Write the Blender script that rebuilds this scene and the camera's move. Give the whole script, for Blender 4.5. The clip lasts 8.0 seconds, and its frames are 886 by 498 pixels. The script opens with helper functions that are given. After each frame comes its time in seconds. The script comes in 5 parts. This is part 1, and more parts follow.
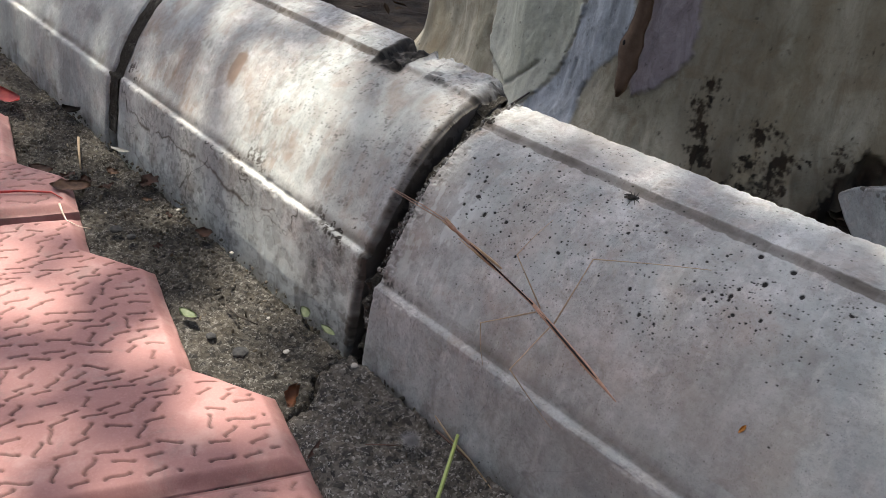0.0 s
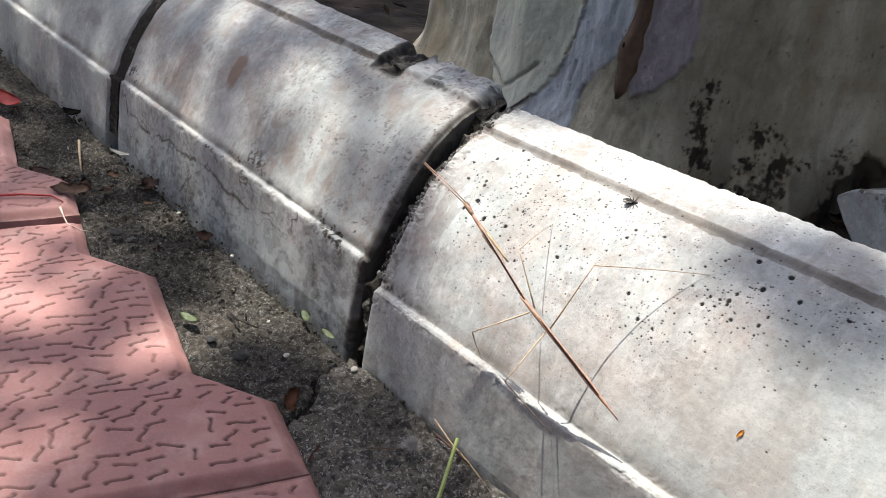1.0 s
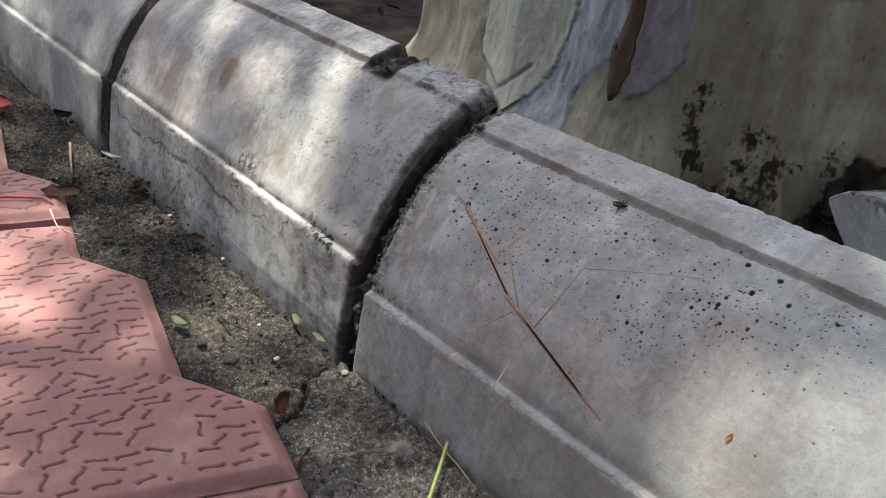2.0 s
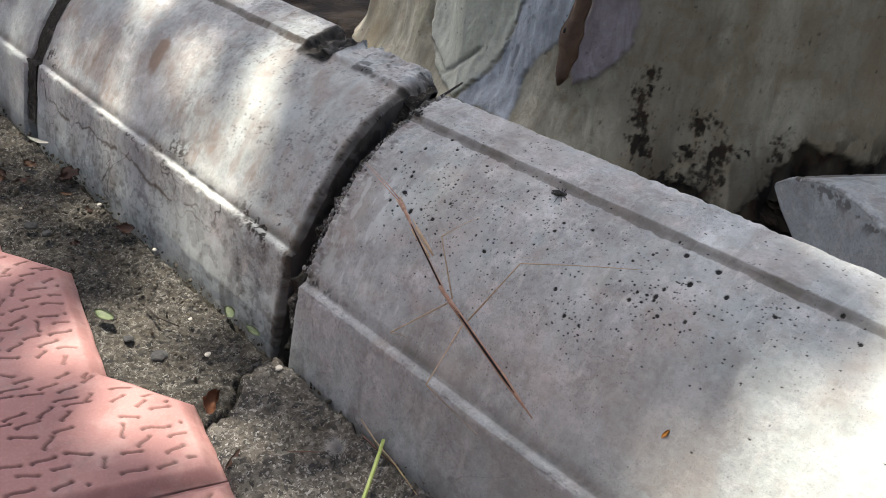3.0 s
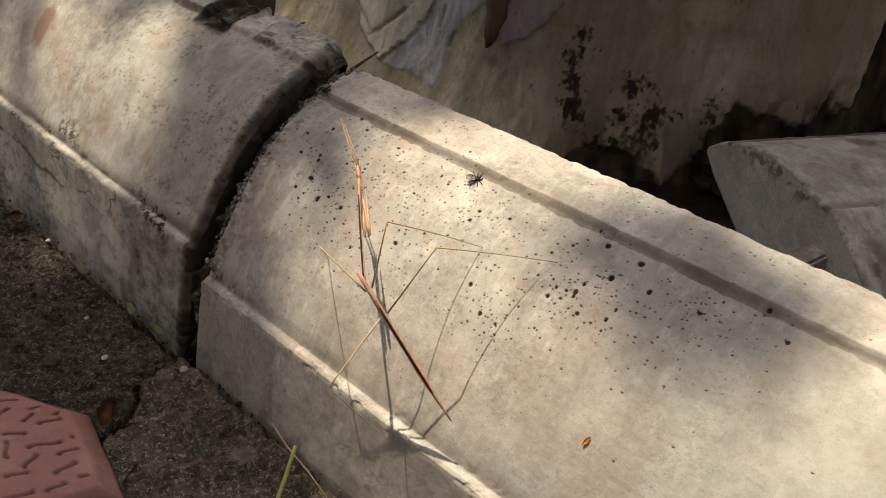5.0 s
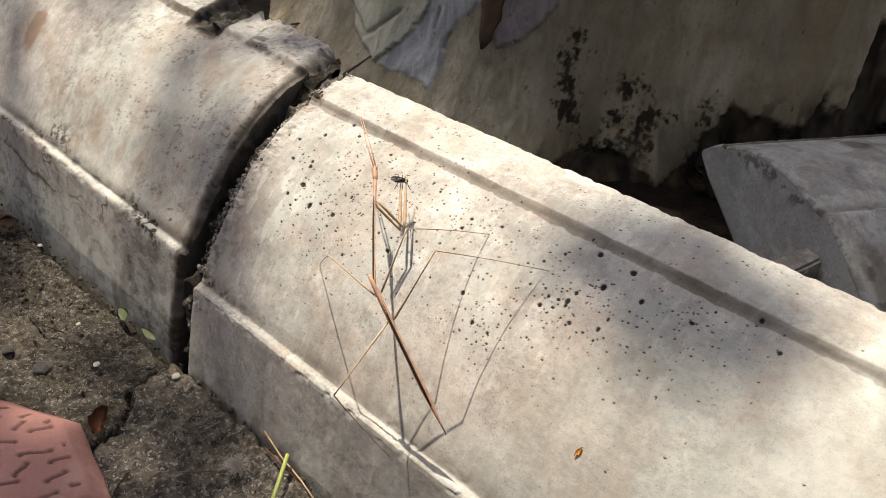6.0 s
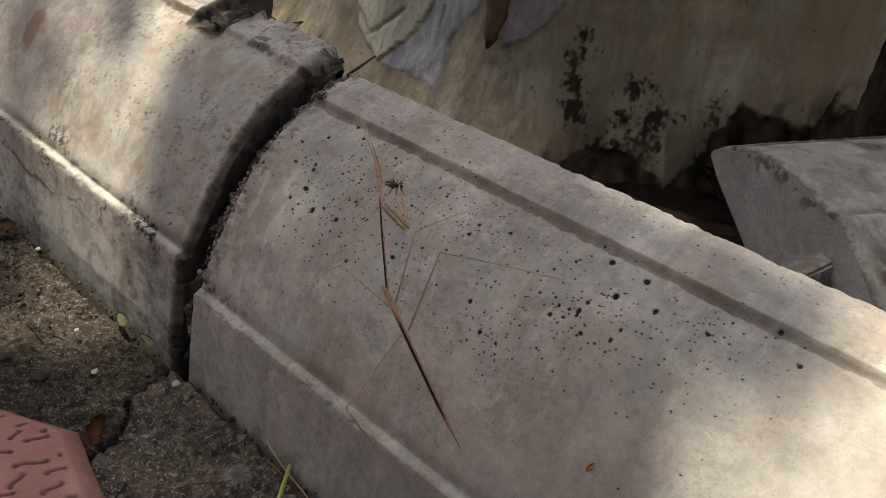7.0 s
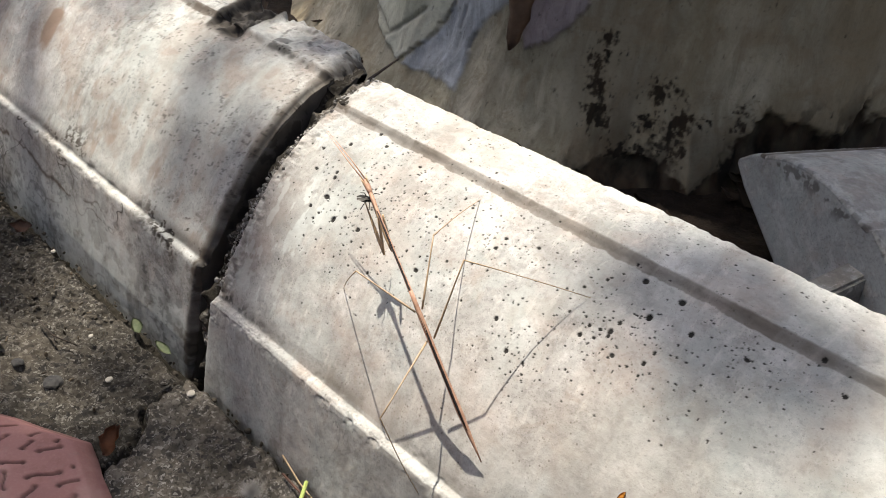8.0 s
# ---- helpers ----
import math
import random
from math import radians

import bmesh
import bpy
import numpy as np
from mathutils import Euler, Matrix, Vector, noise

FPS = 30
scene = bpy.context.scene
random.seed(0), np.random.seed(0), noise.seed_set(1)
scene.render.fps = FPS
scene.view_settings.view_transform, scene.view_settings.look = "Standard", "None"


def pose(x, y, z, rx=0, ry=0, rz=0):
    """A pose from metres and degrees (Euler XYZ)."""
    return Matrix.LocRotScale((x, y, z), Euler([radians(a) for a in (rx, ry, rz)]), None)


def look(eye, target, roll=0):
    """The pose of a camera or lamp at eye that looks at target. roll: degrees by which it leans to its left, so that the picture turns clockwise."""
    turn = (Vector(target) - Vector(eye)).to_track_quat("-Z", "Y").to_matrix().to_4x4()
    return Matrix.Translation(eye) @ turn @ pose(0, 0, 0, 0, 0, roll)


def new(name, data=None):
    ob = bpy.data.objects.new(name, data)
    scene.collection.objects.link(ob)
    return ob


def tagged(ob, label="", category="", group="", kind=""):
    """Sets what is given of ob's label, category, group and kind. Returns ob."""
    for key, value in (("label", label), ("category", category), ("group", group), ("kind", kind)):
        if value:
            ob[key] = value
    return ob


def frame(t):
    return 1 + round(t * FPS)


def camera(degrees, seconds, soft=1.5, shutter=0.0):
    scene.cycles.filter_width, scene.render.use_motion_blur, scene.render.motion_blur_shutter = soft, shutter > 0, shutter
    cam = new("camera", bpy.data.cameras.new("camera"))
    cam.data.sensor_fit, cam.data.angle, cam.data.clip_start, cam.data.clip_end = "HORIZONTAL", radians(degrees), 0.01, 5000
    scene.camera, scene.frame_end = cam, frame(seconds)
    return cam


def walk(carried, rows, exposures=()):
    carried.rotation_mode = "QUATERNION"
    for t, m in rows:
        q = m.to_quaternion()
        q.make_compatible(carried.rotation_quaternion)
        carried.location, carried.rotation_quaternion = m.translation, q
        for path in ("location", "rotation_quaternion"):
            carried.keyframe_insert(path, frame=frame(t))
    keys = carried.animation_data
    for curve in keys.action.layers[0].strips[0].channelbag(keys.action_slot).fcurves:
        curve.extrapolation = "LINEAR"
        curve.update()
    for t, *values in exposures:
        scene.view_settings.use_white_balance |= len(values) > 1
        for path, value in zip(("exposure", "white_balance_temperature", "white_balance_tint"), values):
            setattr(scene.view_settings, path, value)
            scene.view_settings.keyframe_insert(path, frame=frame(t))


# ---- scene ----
cam = camera(58.1, 8.0, 0.92)
METRES, EYE, TILT, LEAN, TURN = 0.085, 0.2634, -31.01, -4.05, 48.98
OX, OY = 0.2645, -0.2061
ROWS = [
    (0.0, 0.0, 0.0, 0.0, 0.0, 0.0, -0.0),
    (0.5, 0.0089, -0.0104, 0.0139, 0.02, 0.07, 0.01),
    (1.0, 0.005, -0.0146, 0.0231, 0.03, -0.01, 0.04),
    (2.5, 0.0936, 0.0349, 0.0563, -0.82, -0.06, 0.23),
    (3.0, 0.1703, 0.1434, 0.0681, -3.09, -1.1, 0.45),
    (3.5, 0.2351, 0.2286, 0.1044, -4.78, -2.18, 0.69),
    (4.0, 0.268, 0.2775, 0.1334, -5.58, -2.97, 0.89),
    (4.5, 0.3421, 0.3697, 0.1926, -6.23, -4.08, 1.71),
    (5.0, 0.3687, 0.4226, 0.224, -6.91, -4.42, 1.93),
    (6.5, 0.4029, 0.4554, 0.2908, -7.11, -4.7, 1.98),
    (7.0, 0.3905, 0.5391, 0.2978, -6.92, -4.75, 1.91),
    (7.5, 0.392, 0.6169, 0.2957, -6.67, -4.81, 1.71),
    (8.0, 0.3551, 0.6611, 0.3596, -5.92, -4.95, 1.15),
]
walk(cam, [(t, pose(OX, OY, EYE, TILT, LEAN, TURN) @ pose(METRES * x, METRES * y, METRES * z, 90 + pitch, roll, yaw)) for t, x, y, z, yaw, pitch, roll in ROWS],
     exposures=[(0.0, 1.21, 7050, 9.3), (0.5, 1.29, 7050, 8.8), (1.0, 1.0, 6720, 9.8), (2.5, 1.29, 7050, 8.8), (3.0, 1.4, 7000, 8.3), (3.5, 1.4, 7000, 7.8), (4.0, 1.14, 7200, 8.8), (4.5, 0.72, 8200, 11.3), (5.0, 0.38, 9600, 14.3), (6.5, 0.76, 7600, 11.3), (7.0, 0.66, 8800, 12.8), (7.5, 1.34, 7300, 10.3), (8.0, 0.80, 7300, 10.8)])

SUN = Vector((-0.3637, 0.0455, 0.9304)).normalized()

# ---- light ----
world = bpy.data.worlds.new("sky_world")
scene.world = world
world.use_nodes = True
wn = world.node_tree
sky = wn.nodes.new("ShaderNodeTexSky")
sky.sky_type, sky.sun_disc = "NISHITA", False
sky.air_density, sky.dust_density, sky.ozone_density = 0.75, 3.0, 0.75
sky.sun_elevation, sky.sun_rotation = math.asin(SUN.z), math.atan2(SUN.x, SUN.y)
wn.nodes["Background"].inputs["Strength"].default_value = 0.15
wn.links.new(sky.outputs[0], wn.nodes["Background"].inputs["Color"])
lamp = bpy.data.lights.new("sun", "SUN")
lamp.energy, lamp.angle, lamp.color = 4.3, radians(0.55), (1.0, 0.962, 0.90)
sun = new("sun", lamp)
sun.matrix_world = look(tuple(SUN * 8), (0, 0, 0))


# ---- numeric noise ----
def vnoise(p, seed=0):
    """Smooth value noise in -1..1 at the points p (n, 3)."""
    p = np.asarray(p, float)
    i = np.floor(p).astype(np.int64)
    f = p - i
    f = f * f * (3 - 2 * f)

    def corner(dx, dy, dz):
        h = (i[:, 0] + dx) * 374761393 + (i[:, 1] + dy) * 668265263 + (i[:, 2] + dz) * 2147483647 + seed * 1274126177
        h = (h ^ (h >> 13)) * 1274126177
        h = h ^ (h >> 16)
        return (h & 0xFFFF) / 32767.5 - 1

    x0 = [[corner(0, a, b) * (1 - f[:, 0]) + corner(1, a, b) * f[:, 0] for b in (0, 1)] for a in (0, 1)]
    y0 = [x0[0][b] * (1 - f[:, 1]) + x0[1][b] * f[:, 1] for b in (0, 1)]
    return y0[0] * (1 - f[:, 2]) + y0[1] * f[:, 2]


def fbm(p, octaves=4, seed=0):
    p = np.asarray(p, float)
    out, amp = np.zeros(len(p)), 0.5
    for k in range(octaves):
        out += amp * vnoise(p * 2 ** k + 17.3 * k, seed + k)
        amp *= 0.5
    return out


def smooth(a, b, x):
    u = np.clip((x - a) / (b - a), 0, 1)
    return u * u * (3 - 2 * u)


# ---- mesh helpers ----
def mesh_object(name, verts, faces, material, parent=None, label="", soft=True, masks=None):
    me = bpy.data.meshes.new(name)
    me.from_pydata([tuple(v) for v in verts], [], [tuple(f) for f in faces])
    me.update()
    for key, values in (masks or {}).items():
        at = me.attributes.new(key, "FLOAT", "POINT")
        at.data.foreach_set("value", np.asarray(values, np.float32))
    if soft:
        me.polygons.foreach_set("use_smooth", [True] * len(me.polygons))
    me.materials.append(material)
    ob = new(name, me)
    if parent is not None:
        ob.parent = parent
    if label:
        tagged(ob, label)
    return ob


def part(name, bm, material, parent, label=""):
    """One bmesh as one mesh object under a thing or a part."""
    me = bpy.data.meshes.new(name)
    bm.normal_update()
    bm.to_mesh(me)
    bm.free()
    me.materials.append(material)
    ob = new(name, me)
    if parent is not None:
        ob.parent = parent
    if label:
        tagged(ob, label)
    return ob


def grid_faces(nu, nv, closed=False):
    u, v = np.meshgrid(np.arange(nu - 1), np.arange(nv if closed else nv - 1), indexing="ij")
    a = (u * nv + v).ravel()
    b = (u * nv + (v + 1) % nv).ravel()
    return np.stack([a, a + nv, b + nv, b], 1)


def tube(bm, points, radii, sides=8):
    """A tapered tube through the points, closed at both ends."""
    rings = []
    points = [Vector(p) for p in points]
    for k, p in enumerate(points):
        d = (points[min(k + 1, len(points) - 1)] - points[max(k - 1, 0)]).normalized()
        a = d.orthogonal().normalized()
        if rings:
            a = (last - d * last.dot(d)).normalized()
        last = a
        b = d.cross(a)
        rings.append([bm.verts.new(p + (a * math.cos(t) + b * math.sin(t)) * float(radii[k])) for t in [2 * math.pi * j / sides for j in range(sides)]])
    for r, q in zip(rings, rings[1:]):
        for k in range(sides):
            bm.faces.new((r[k], r[(k + 1) % sides], q[(k + 1) % sides], q[k])).smooth = True
    bm.faces.new(rings[0][::-1])
    bm.faces.new(rings[-1])
    return bm


# ---- materials ----
class Mat:
    """A small builder of node materials."""

    def __init__(self, name, rough=0.8, metal=0.0):
        self.m = bpy.data.materials.new(name)
        self.m.use_nodes = True
        self.t = self.m.node_tree
        self.p = self.t.nodes["Principled BSDF"]
        self.p.inputs["Roughness"].default_value = rough
        self.p.inputs["Metallic"].default_value = metal
        self.p.inputs["Specular IOR Level"].default_value = 0.5 if rough < 0.9 else 0.15
        self.co = self.t.nodes.new("ShaderNodeTexCoord").outputs["Object"]

    def link(self, a, b):
        self.t.links.new(a, b)

    def scaled(self, sx, sy, sz):
        n = self.t.nodes.new("ShaderNodeMapping")
        n.inputs["Scale"].default_value = (sx, sy, sz)
        self.link(self.co, n.inputs["Vector"])
        return n.outputs[0]

    def noise(self, scale, detail=4.0, rough=0.6, co=None, lift=0.0):
        n = self.t.nodes.new("ShaderNodeTexNoise")
        n.inputs["Scale"].default_value, n.inputs["Detail"].default_value, n.inputs["Roughness"].default_value = scale, detail, rough
        n.inputs["Distortion"].default_value = lift
        self.link(co or self.co, n.inputs["Vector"])
        return n.outputs[0]

    def cells(self, scale, feature="F1", co=None):
        n = self.t.nodes.new("ShaderNodeTexVoronoi")
        n.feature = feature
        n.inputs["Scale"].default_value = scale
        self.link(co or self.co, n.inputs["Vector"])
        return n.outputs["Distance"]

    def grains(self, scale, co=None):
        n = self.t.nodes.new("ShaderNodeTexVoronoi")
        n.inputs["Scale"].default_value = scale
        self.link(co or self.co, n.inputs["Vector"])
        return n.outputs["Color"]

    def mask(self, key):
        n = self.t.nodes.new("ShaderNodeAttribute")
        n.attribute_name = key
        return n.outputs["Fac"]

    def span(self, value, a, b, lo=0.0, hi=1.0):
        n = self.t.nodes.new("ShaderNodeMapRange")
        n.inputs[1].default_value, n.inputs[2].default_value, n.inputs[3].default_value, n.inputs[4].default_value = a, b, lo, hi
        self.link(value, n.inputs[0])
        return n.outputs[0]

    def times(self, a, b):
        n = self.t.nodes.new("ShaderNodeMath")
        n.operation = "MULTIPLY"
        for k, v in enumerate((a, b)):
            if isinstance(v, float):
                n.inputs[k].default_value = v
            else:
                self.link(v, n.inputs[k])
        return n.outputs[0]

    def mix(self, fac, a, b, kind="MIX"):
        n = self.t.nodes.new("ShaderNodeMix")
        n.data_type, n.blend_type = "RGBA", kind
        for k, v in ((0, fac), (6, a), (7, b)):
            if isinstance(v, float):
                n.inputs[k].default_value = v
            elif isinstance(v, tuple):
                n.inputs[k].default_value = (*v, 1)
            else:
                self.link(v, n.inputs[k])
        return n.outputs[2]

    def random(self):
        return self.t.nodes.new("ShaderNodeObjectInfo").outputs["Random"]

    def island(self):
        return self.t.nodes.new("ShaderNodeNewGeometry").outputs["Random Per Island"]

    def done(self, colour, bumps=(), rough=None):
        if isinstance(colour, tuple):
            self.p.inputs["Base Color"].default_value = (*colour, 1)
        else:
            self.link(colour, self.p.inputs["Base Color"])
        last = None
        for height, strength, distance in bumps:
            n = self.t.nodes.new("ShaderNodeBump")
            n.inputs["Strength"].default_value, n.inputs["Distance"].default_value = strength, distance
            self.link(height, n.inputs["Height"])
            if last:
                self.link(last, n.inputs["Normal"])
            last = n.outputs[0]
        if last:
            self.link(last, self.p.inputs["Normal"])
        if rough is not None:
            self.link(rough, self.p.inputs["Roughness"])
        return self.m


def concrete(name, base, warm, dark):
    """Smooth-cast weathered concrete with stains; dirt and painted shade fill what the darkest mask marks."""
    k = Mat(name, 0.82)
    big = k.noise(14, 5, 0.62)
    mid = k.noise(55, 5, 0.65, lift=0.4)
    fine = k.noise(420, 4, 0.7)
    grain = k.noise(1500, 2, 0.6)
    c = k.mix(k.span(big, 0.35, 0.68), base, warm)
    c = k.mix(k.times(k.span(mid, 0.48, 0.68), 0.42), c, dark)
    c = k.mix(k.times(k.span(fine, 0.5, 0.68), 0.62), c, dark)
    c = k.mix(k.times(k.span(k.noise(34, 7, 0.8), 0.50, 0.64), 0.75), c, (0.68, 0.68, 0.67))
    c = k.mix(k.times(k.span(k.noise(85, 5, 0.7, lift=1.0), 0.52, 0.64), 0.42), c, (0.30, 0.265, 0.225))
    c = k.mix(k.times(k.span(k.noise(900, 3, 0.7), 0.58, 0.70), 0.5), c, (0.16, 0.155, 0.145))
    c = k.mix(k.times(k.span(k.noise(150, 6, 0.8), 0.52, 0.65), 0.52), c, (0.225, 0.22, 0.215))
    c = k.mix(k.times(k.span(k.noise(240, 4, 0.7, k.scaled(1, 0.35, 0.35)), 0.57, 0.66), 0.50), c, (0.62, 0.61, 0.58))
    c = k.mix(k.times(k.span(k.noise(48, 4, 0.6, lift=0.5), 0.50, 0.66), 0.30), c, (0.46, 0.36, 0.31))
    c = k.mix(k.times(k.span(k.noise(63, 4, 0.6, k.scaled(1, 1.3, 0.8)), 0.52, 0.68), 0.28), c, (0.29, 0.35, 0.338))
    c = k.mix(k.times(k.span(k.cells(380), 0.17, 0.09), k.span(k.noise(40, 3), 0.42, 0.58, 0.0, 0.8)), c, (0.10, 0.09, 0.08))
    c = k.mix(k.times(k.span(k.cells(900), 0.20, 0.10), k.span(k.noise(60, 4, 0.7), 0.42, 0.58, 0.15, 0.85)), c, (0.14, 0.125, 0.11))
    c = k.mix(k.times(k.span(k.noise(9, 3, 0.5), 0.46, 0.62), 0.35), c, (0.33, 0.385, 0.380))
    line = k.noise(20, 3, 0.55, lift=1.2)
    c = k.mix(k.times(k.times(k.times(k.span(line, 0.484, 0.498), k.span(line, 0.514, 0.500)), k.span(k.noise(25, 3), 0.44, 0.56)), k.mask("craze")), c, (0.06, 0.055, 0.05))
    c = k.mix(k.times(k.span(k.noise(130, 5, 0.75), 0.52, 0.68), k.times(k.mask("craze"), 0.6)), c, (0.13, 0.12, 0.11))
    c = k.mix(k.mask("lime"), c, (0.56, 0.61, 0.60))
    c = k.mix(k.mask("rust"), c, (0.27, 0.20, 0.155))
    c = k.mix(k.mask("stain_shade"), c, (0.105, 0.090, 0.075))
    c = k.mix(k.mask("dirt_shade"), c, (0.010, 0.009, 0.008))
    return k.done(c, ((fine, 0.15, 0.0006), (grain, 0.15, 0.0003), (mid, 0.15, 0.0012)), k.span(mid, 0.3, 0.7, 0.7, 0.92))


KERB = concrete("kerb_concrete", (0.388, 0.412, 0.411), (0.465, 0.458, 0.445), (0.225, 0.225, 0.225))
# Darker mix of the kerb concrete, for the broken slab.
DARK_CONCRETE = concrete("dark_concrete", (0.20, 0.195, 0.185), (0.27, 0.25, 0.225), (0.11, 0.105, 0.10))


def make_mortar():
    k = Mat("rough_mortar", 0.95)
    warp = k.t.nodes.new("ShaderNodeMix")
    warp.data_type, warp.blend_type = "RGBA", "ADD"
    warp.inputs[0].default_value = 0.004
    k.link(k.co, warp.inputs[6])
    k.link(k.t.nodes.new("ShaderNodeTexNoise").outputs["Color"], warp.inputs[7])
    wob = k.t.nodes[-1]
    wob.inputs["Scale"].default_value = 500
    k.link(k.co, wob.inputs["Vector"])
    big, mid, fine = k.noise(22, 5), k.noise(260, 5, 0.75), k.noise(900, 4, 0.75)
    lumps, specks = k.grains(400, warp.outputs[2]), k.grains(1000, warp.outputs[2])
    c = k.mix(k.span(big, 0.35, 0.65), (0.046, 0.042, 0.035), (0.078, 0.071, 0.060))
    c = k.mix(k.times(k.span(lumps, 0.45, 0.20), 0.8), c, (0.018, 0.018, 0.019))
    c = k.mix(k.times(k.span(lumps, 0.55, 0.85), 0.55), c, (0.105, 0.100, 0.092))
    c = k.mix(k.times(k.span(specks, 0.40, 0.15), 0.7), c, (0.020, 0.019, 0.017))
    c = k.mix(k.times(k.span(specks, 0.72, 0.84), 0.55), c, (0.24, 0.235, 0.22))
    c = k.mix(k.times(k.span(k.noise(45, 4), 0.54, 0.68), 0.25), c, (0.075, 0.062, 0.046))
    c = k.mix(k.mask("pale"), c, k.mix(1.0, c, (2.15, 2.15, 2.2), "MULTIPLY"))
    c = k.mix(k.mask("dirt_shade"), c, (0.02, 0.018, 0.014))
    return k.done(c, ((k.cells(400, co=warp.outputs[2]), -0.7, 0.003), (mid, 0.4, 0.002), (fine, 0.6, 0.0015)))


def make_soil():
    k = Mat("dark_soil", 1.0)
    mid, fine = k.noise(40, 6, 0.7), k.noise(300, 4, 0.7)
    c = k.mix(k.span(mid, 0.35, 0.65), (0.009, 0.007, 0.006), (0.024, 0.018, 0.014))
    c = k.mix(k.times(k.span(fine, 0.55, 0.7), 0.25), c, (0.06, 0.046, 0.034))
    return k.done(c, ((mid, 0.8, 0.01), (fine, 0.6, 0.003)))


def make_paver():
    k = Mat("red_paver", 0.75)
    big, mid, fine = k.noise(18, 4), k.noise(90, 5, 0.65), k.noise(700, 4, 0.7)
    c = k.mix(k.span(big, 0.3, 0.7), (0.310, 0.150, 0.138), (0.370, 0.190, 0.174))
    c = k.mix(k.times(k.span(mid, 0.50, 0.68), 0.6), c, (0.26, 0.12, 0.108))
    c = k.mix(k.times(k.span(k.noise(35, 5, 0.7), 0.52, 0.66), 0.55), c, (0.43, 0.275, 0.25))
    c = k.mix(k.times(k.span(k.noise(60, 5, 0.75, lift=0.6), 0.56, 0.66), 0.45), c, (0.25, 0.17, 0.155))
    c = k.mix(k.times(k.span(fine, 0.5, 0.75), 0.3), c, (0.50, 0.285, 0.255))
    c = k.mix(k.times(k.mask("dirt_shade"), 0.9), c, (0.07, 0.035, 0.03))
    return k.done(c, ((fine, 0.25, 0.0006), (mid, 0.2, 0.001)))


MORTAR, SOIL, PAVER = make_mortar(), make_soil(), make_paver()


def make_bark():
    """Smooth peeling bark: cream-green ground with masks for blue-grey, mauve, mould and folds; painted fold and recess
    shade shares the mould mask.
    """
    k = Mat("smooth_bark", 0.92)
    co = k.scaled(1, 1, 0.28)
    streak, mid, fine = k.noise(26, 5, 0.6, co), k.noise(60, 5, 0.65, co, 0.6), k.noise(330, 4, 0.7)
    wide = k.noise(10, 4, 0.6, k.scaled(1, 1, 0.22), 0.4)
    c = k.mix(k.span(streak, 0.33, 0.68), (0.42, 0.39, 0.285), (0.72, 0.68, 0.54))
    c = k.mix(k.times(k.span(wide, 0.46, 0.60), 0.62), c, (0.25, 0.215, 0.155))
    c = k.mix(k.times(k.span(mid, 0.46, 0.66), 0.5), c, (0.21, 0.18, 0.125))
    c = k.mix(k.times(k.span(k.noise(33, 5, 0.7, lift=0.8), 0.50, 0.62), 0.40), c, (0.29, 0.215, 0.135))
    c = k.mix(k.mask("pale"), c, k.mix(k.span(streak, 0.35, 0.65), (0.76, 0.76, 0.64), (0.50, 0.51, 0.40)))
    c = k.mix(k.mask("blue"), c, k.mix(k.span(mid, 0.4, 0.65), (0.63, 0.67, 0.70), (0.32, 0.345, 0.365)))
    c = k.mix(k.mask("mauve"), c, k.mix(k.span(mid, 0.4, 0.65), (0.45, 0.40, 0.42), (0.29, 0.25, 0.26)))
    c = k.mix(k.times(k.mask("tan"), 0.55), c, (0.33, 0.27, 0.175))
    c = k.mix(k.times(k.span(fine, 0.5, 0.8), 0.3), c, (0.14, 0.12, 0.09))
    c = k.mix(k.mask("mould_dark"), c, k.mix(k.span(mid, 0.4, 0.62), (0.014, 0.012, 0.010), (0.045, 0.030, 0.020)))
    return k.done(c, ((mid, 0.35, 0.004), (fine, 0.3, 0.001)))


BARK = make_bark()


def plain(name, a, b, scale=200.0, rough=0.6, bump=0.0004):
    k = Mat(name, rough)
    n = k.noise(scale, 4)
    return k.done(k.mix(k.span(n, 0.35, 0.65), a, b), ((n, 0.4, bump),))


LEAF = plain("canopy_leaf", (0.035, 0.075, 0.02), (0.06, 0.11, 0.03), 30)
FLAKE = plain("bark_flake", (0.20, 0.13, 0.09), (0.34, 0.235, 0.17), 60, 0.85, 0.002)


# ---- kerb stones ----
def glide(points, n=6):
    """A smooth curve through the points."""
    p = [2 * np.array(points[0]) - points[1], *map(np.array, points), 2 * np.array(points[-1]) - points[-2]]
    out = []
    for k in range(1, len(p) - 2):
        for u in np.linspace(0, 1, n, endpoint=False):
            out.append(tuple(0.5 * (2 * p[k] + (p[k + 1] - p[k - 1]) * u + (2 * p[k - 1] - 5 * p[k] + 4 * p[k + 1] - p[k + 2]) * u ** 2 + (3 * p[k] - p[k - 1] - 3 * p[k + 1] + p[k + 2]) * u ** 3)))
    return out + [tuple(points[-1])]


FRONT = [(-0.0135, -0.060), (-0.0085, -0.004), (-0.0014, 0.0364), (-0.0009, 0.0382), (0.0002, 0.0391), (0.0030, 0.0395)] + glide([
    (0.0042, 0.0418), (0.0082, 0.0500), (0.0130, 0.0585), (0.0205, 0.0705), (0.0310, 0.0838), (0.0440, 0.0958), (0.0560, 0.1035), (0.0672, 0.1092)])
CAP = [(0.0677, 0.1096), (0.0687, 0.1110), (0.0699, 0.1120), (0.0780, 0.1143), (0.0920, 0.1168), (0.0942, 0.1155)]
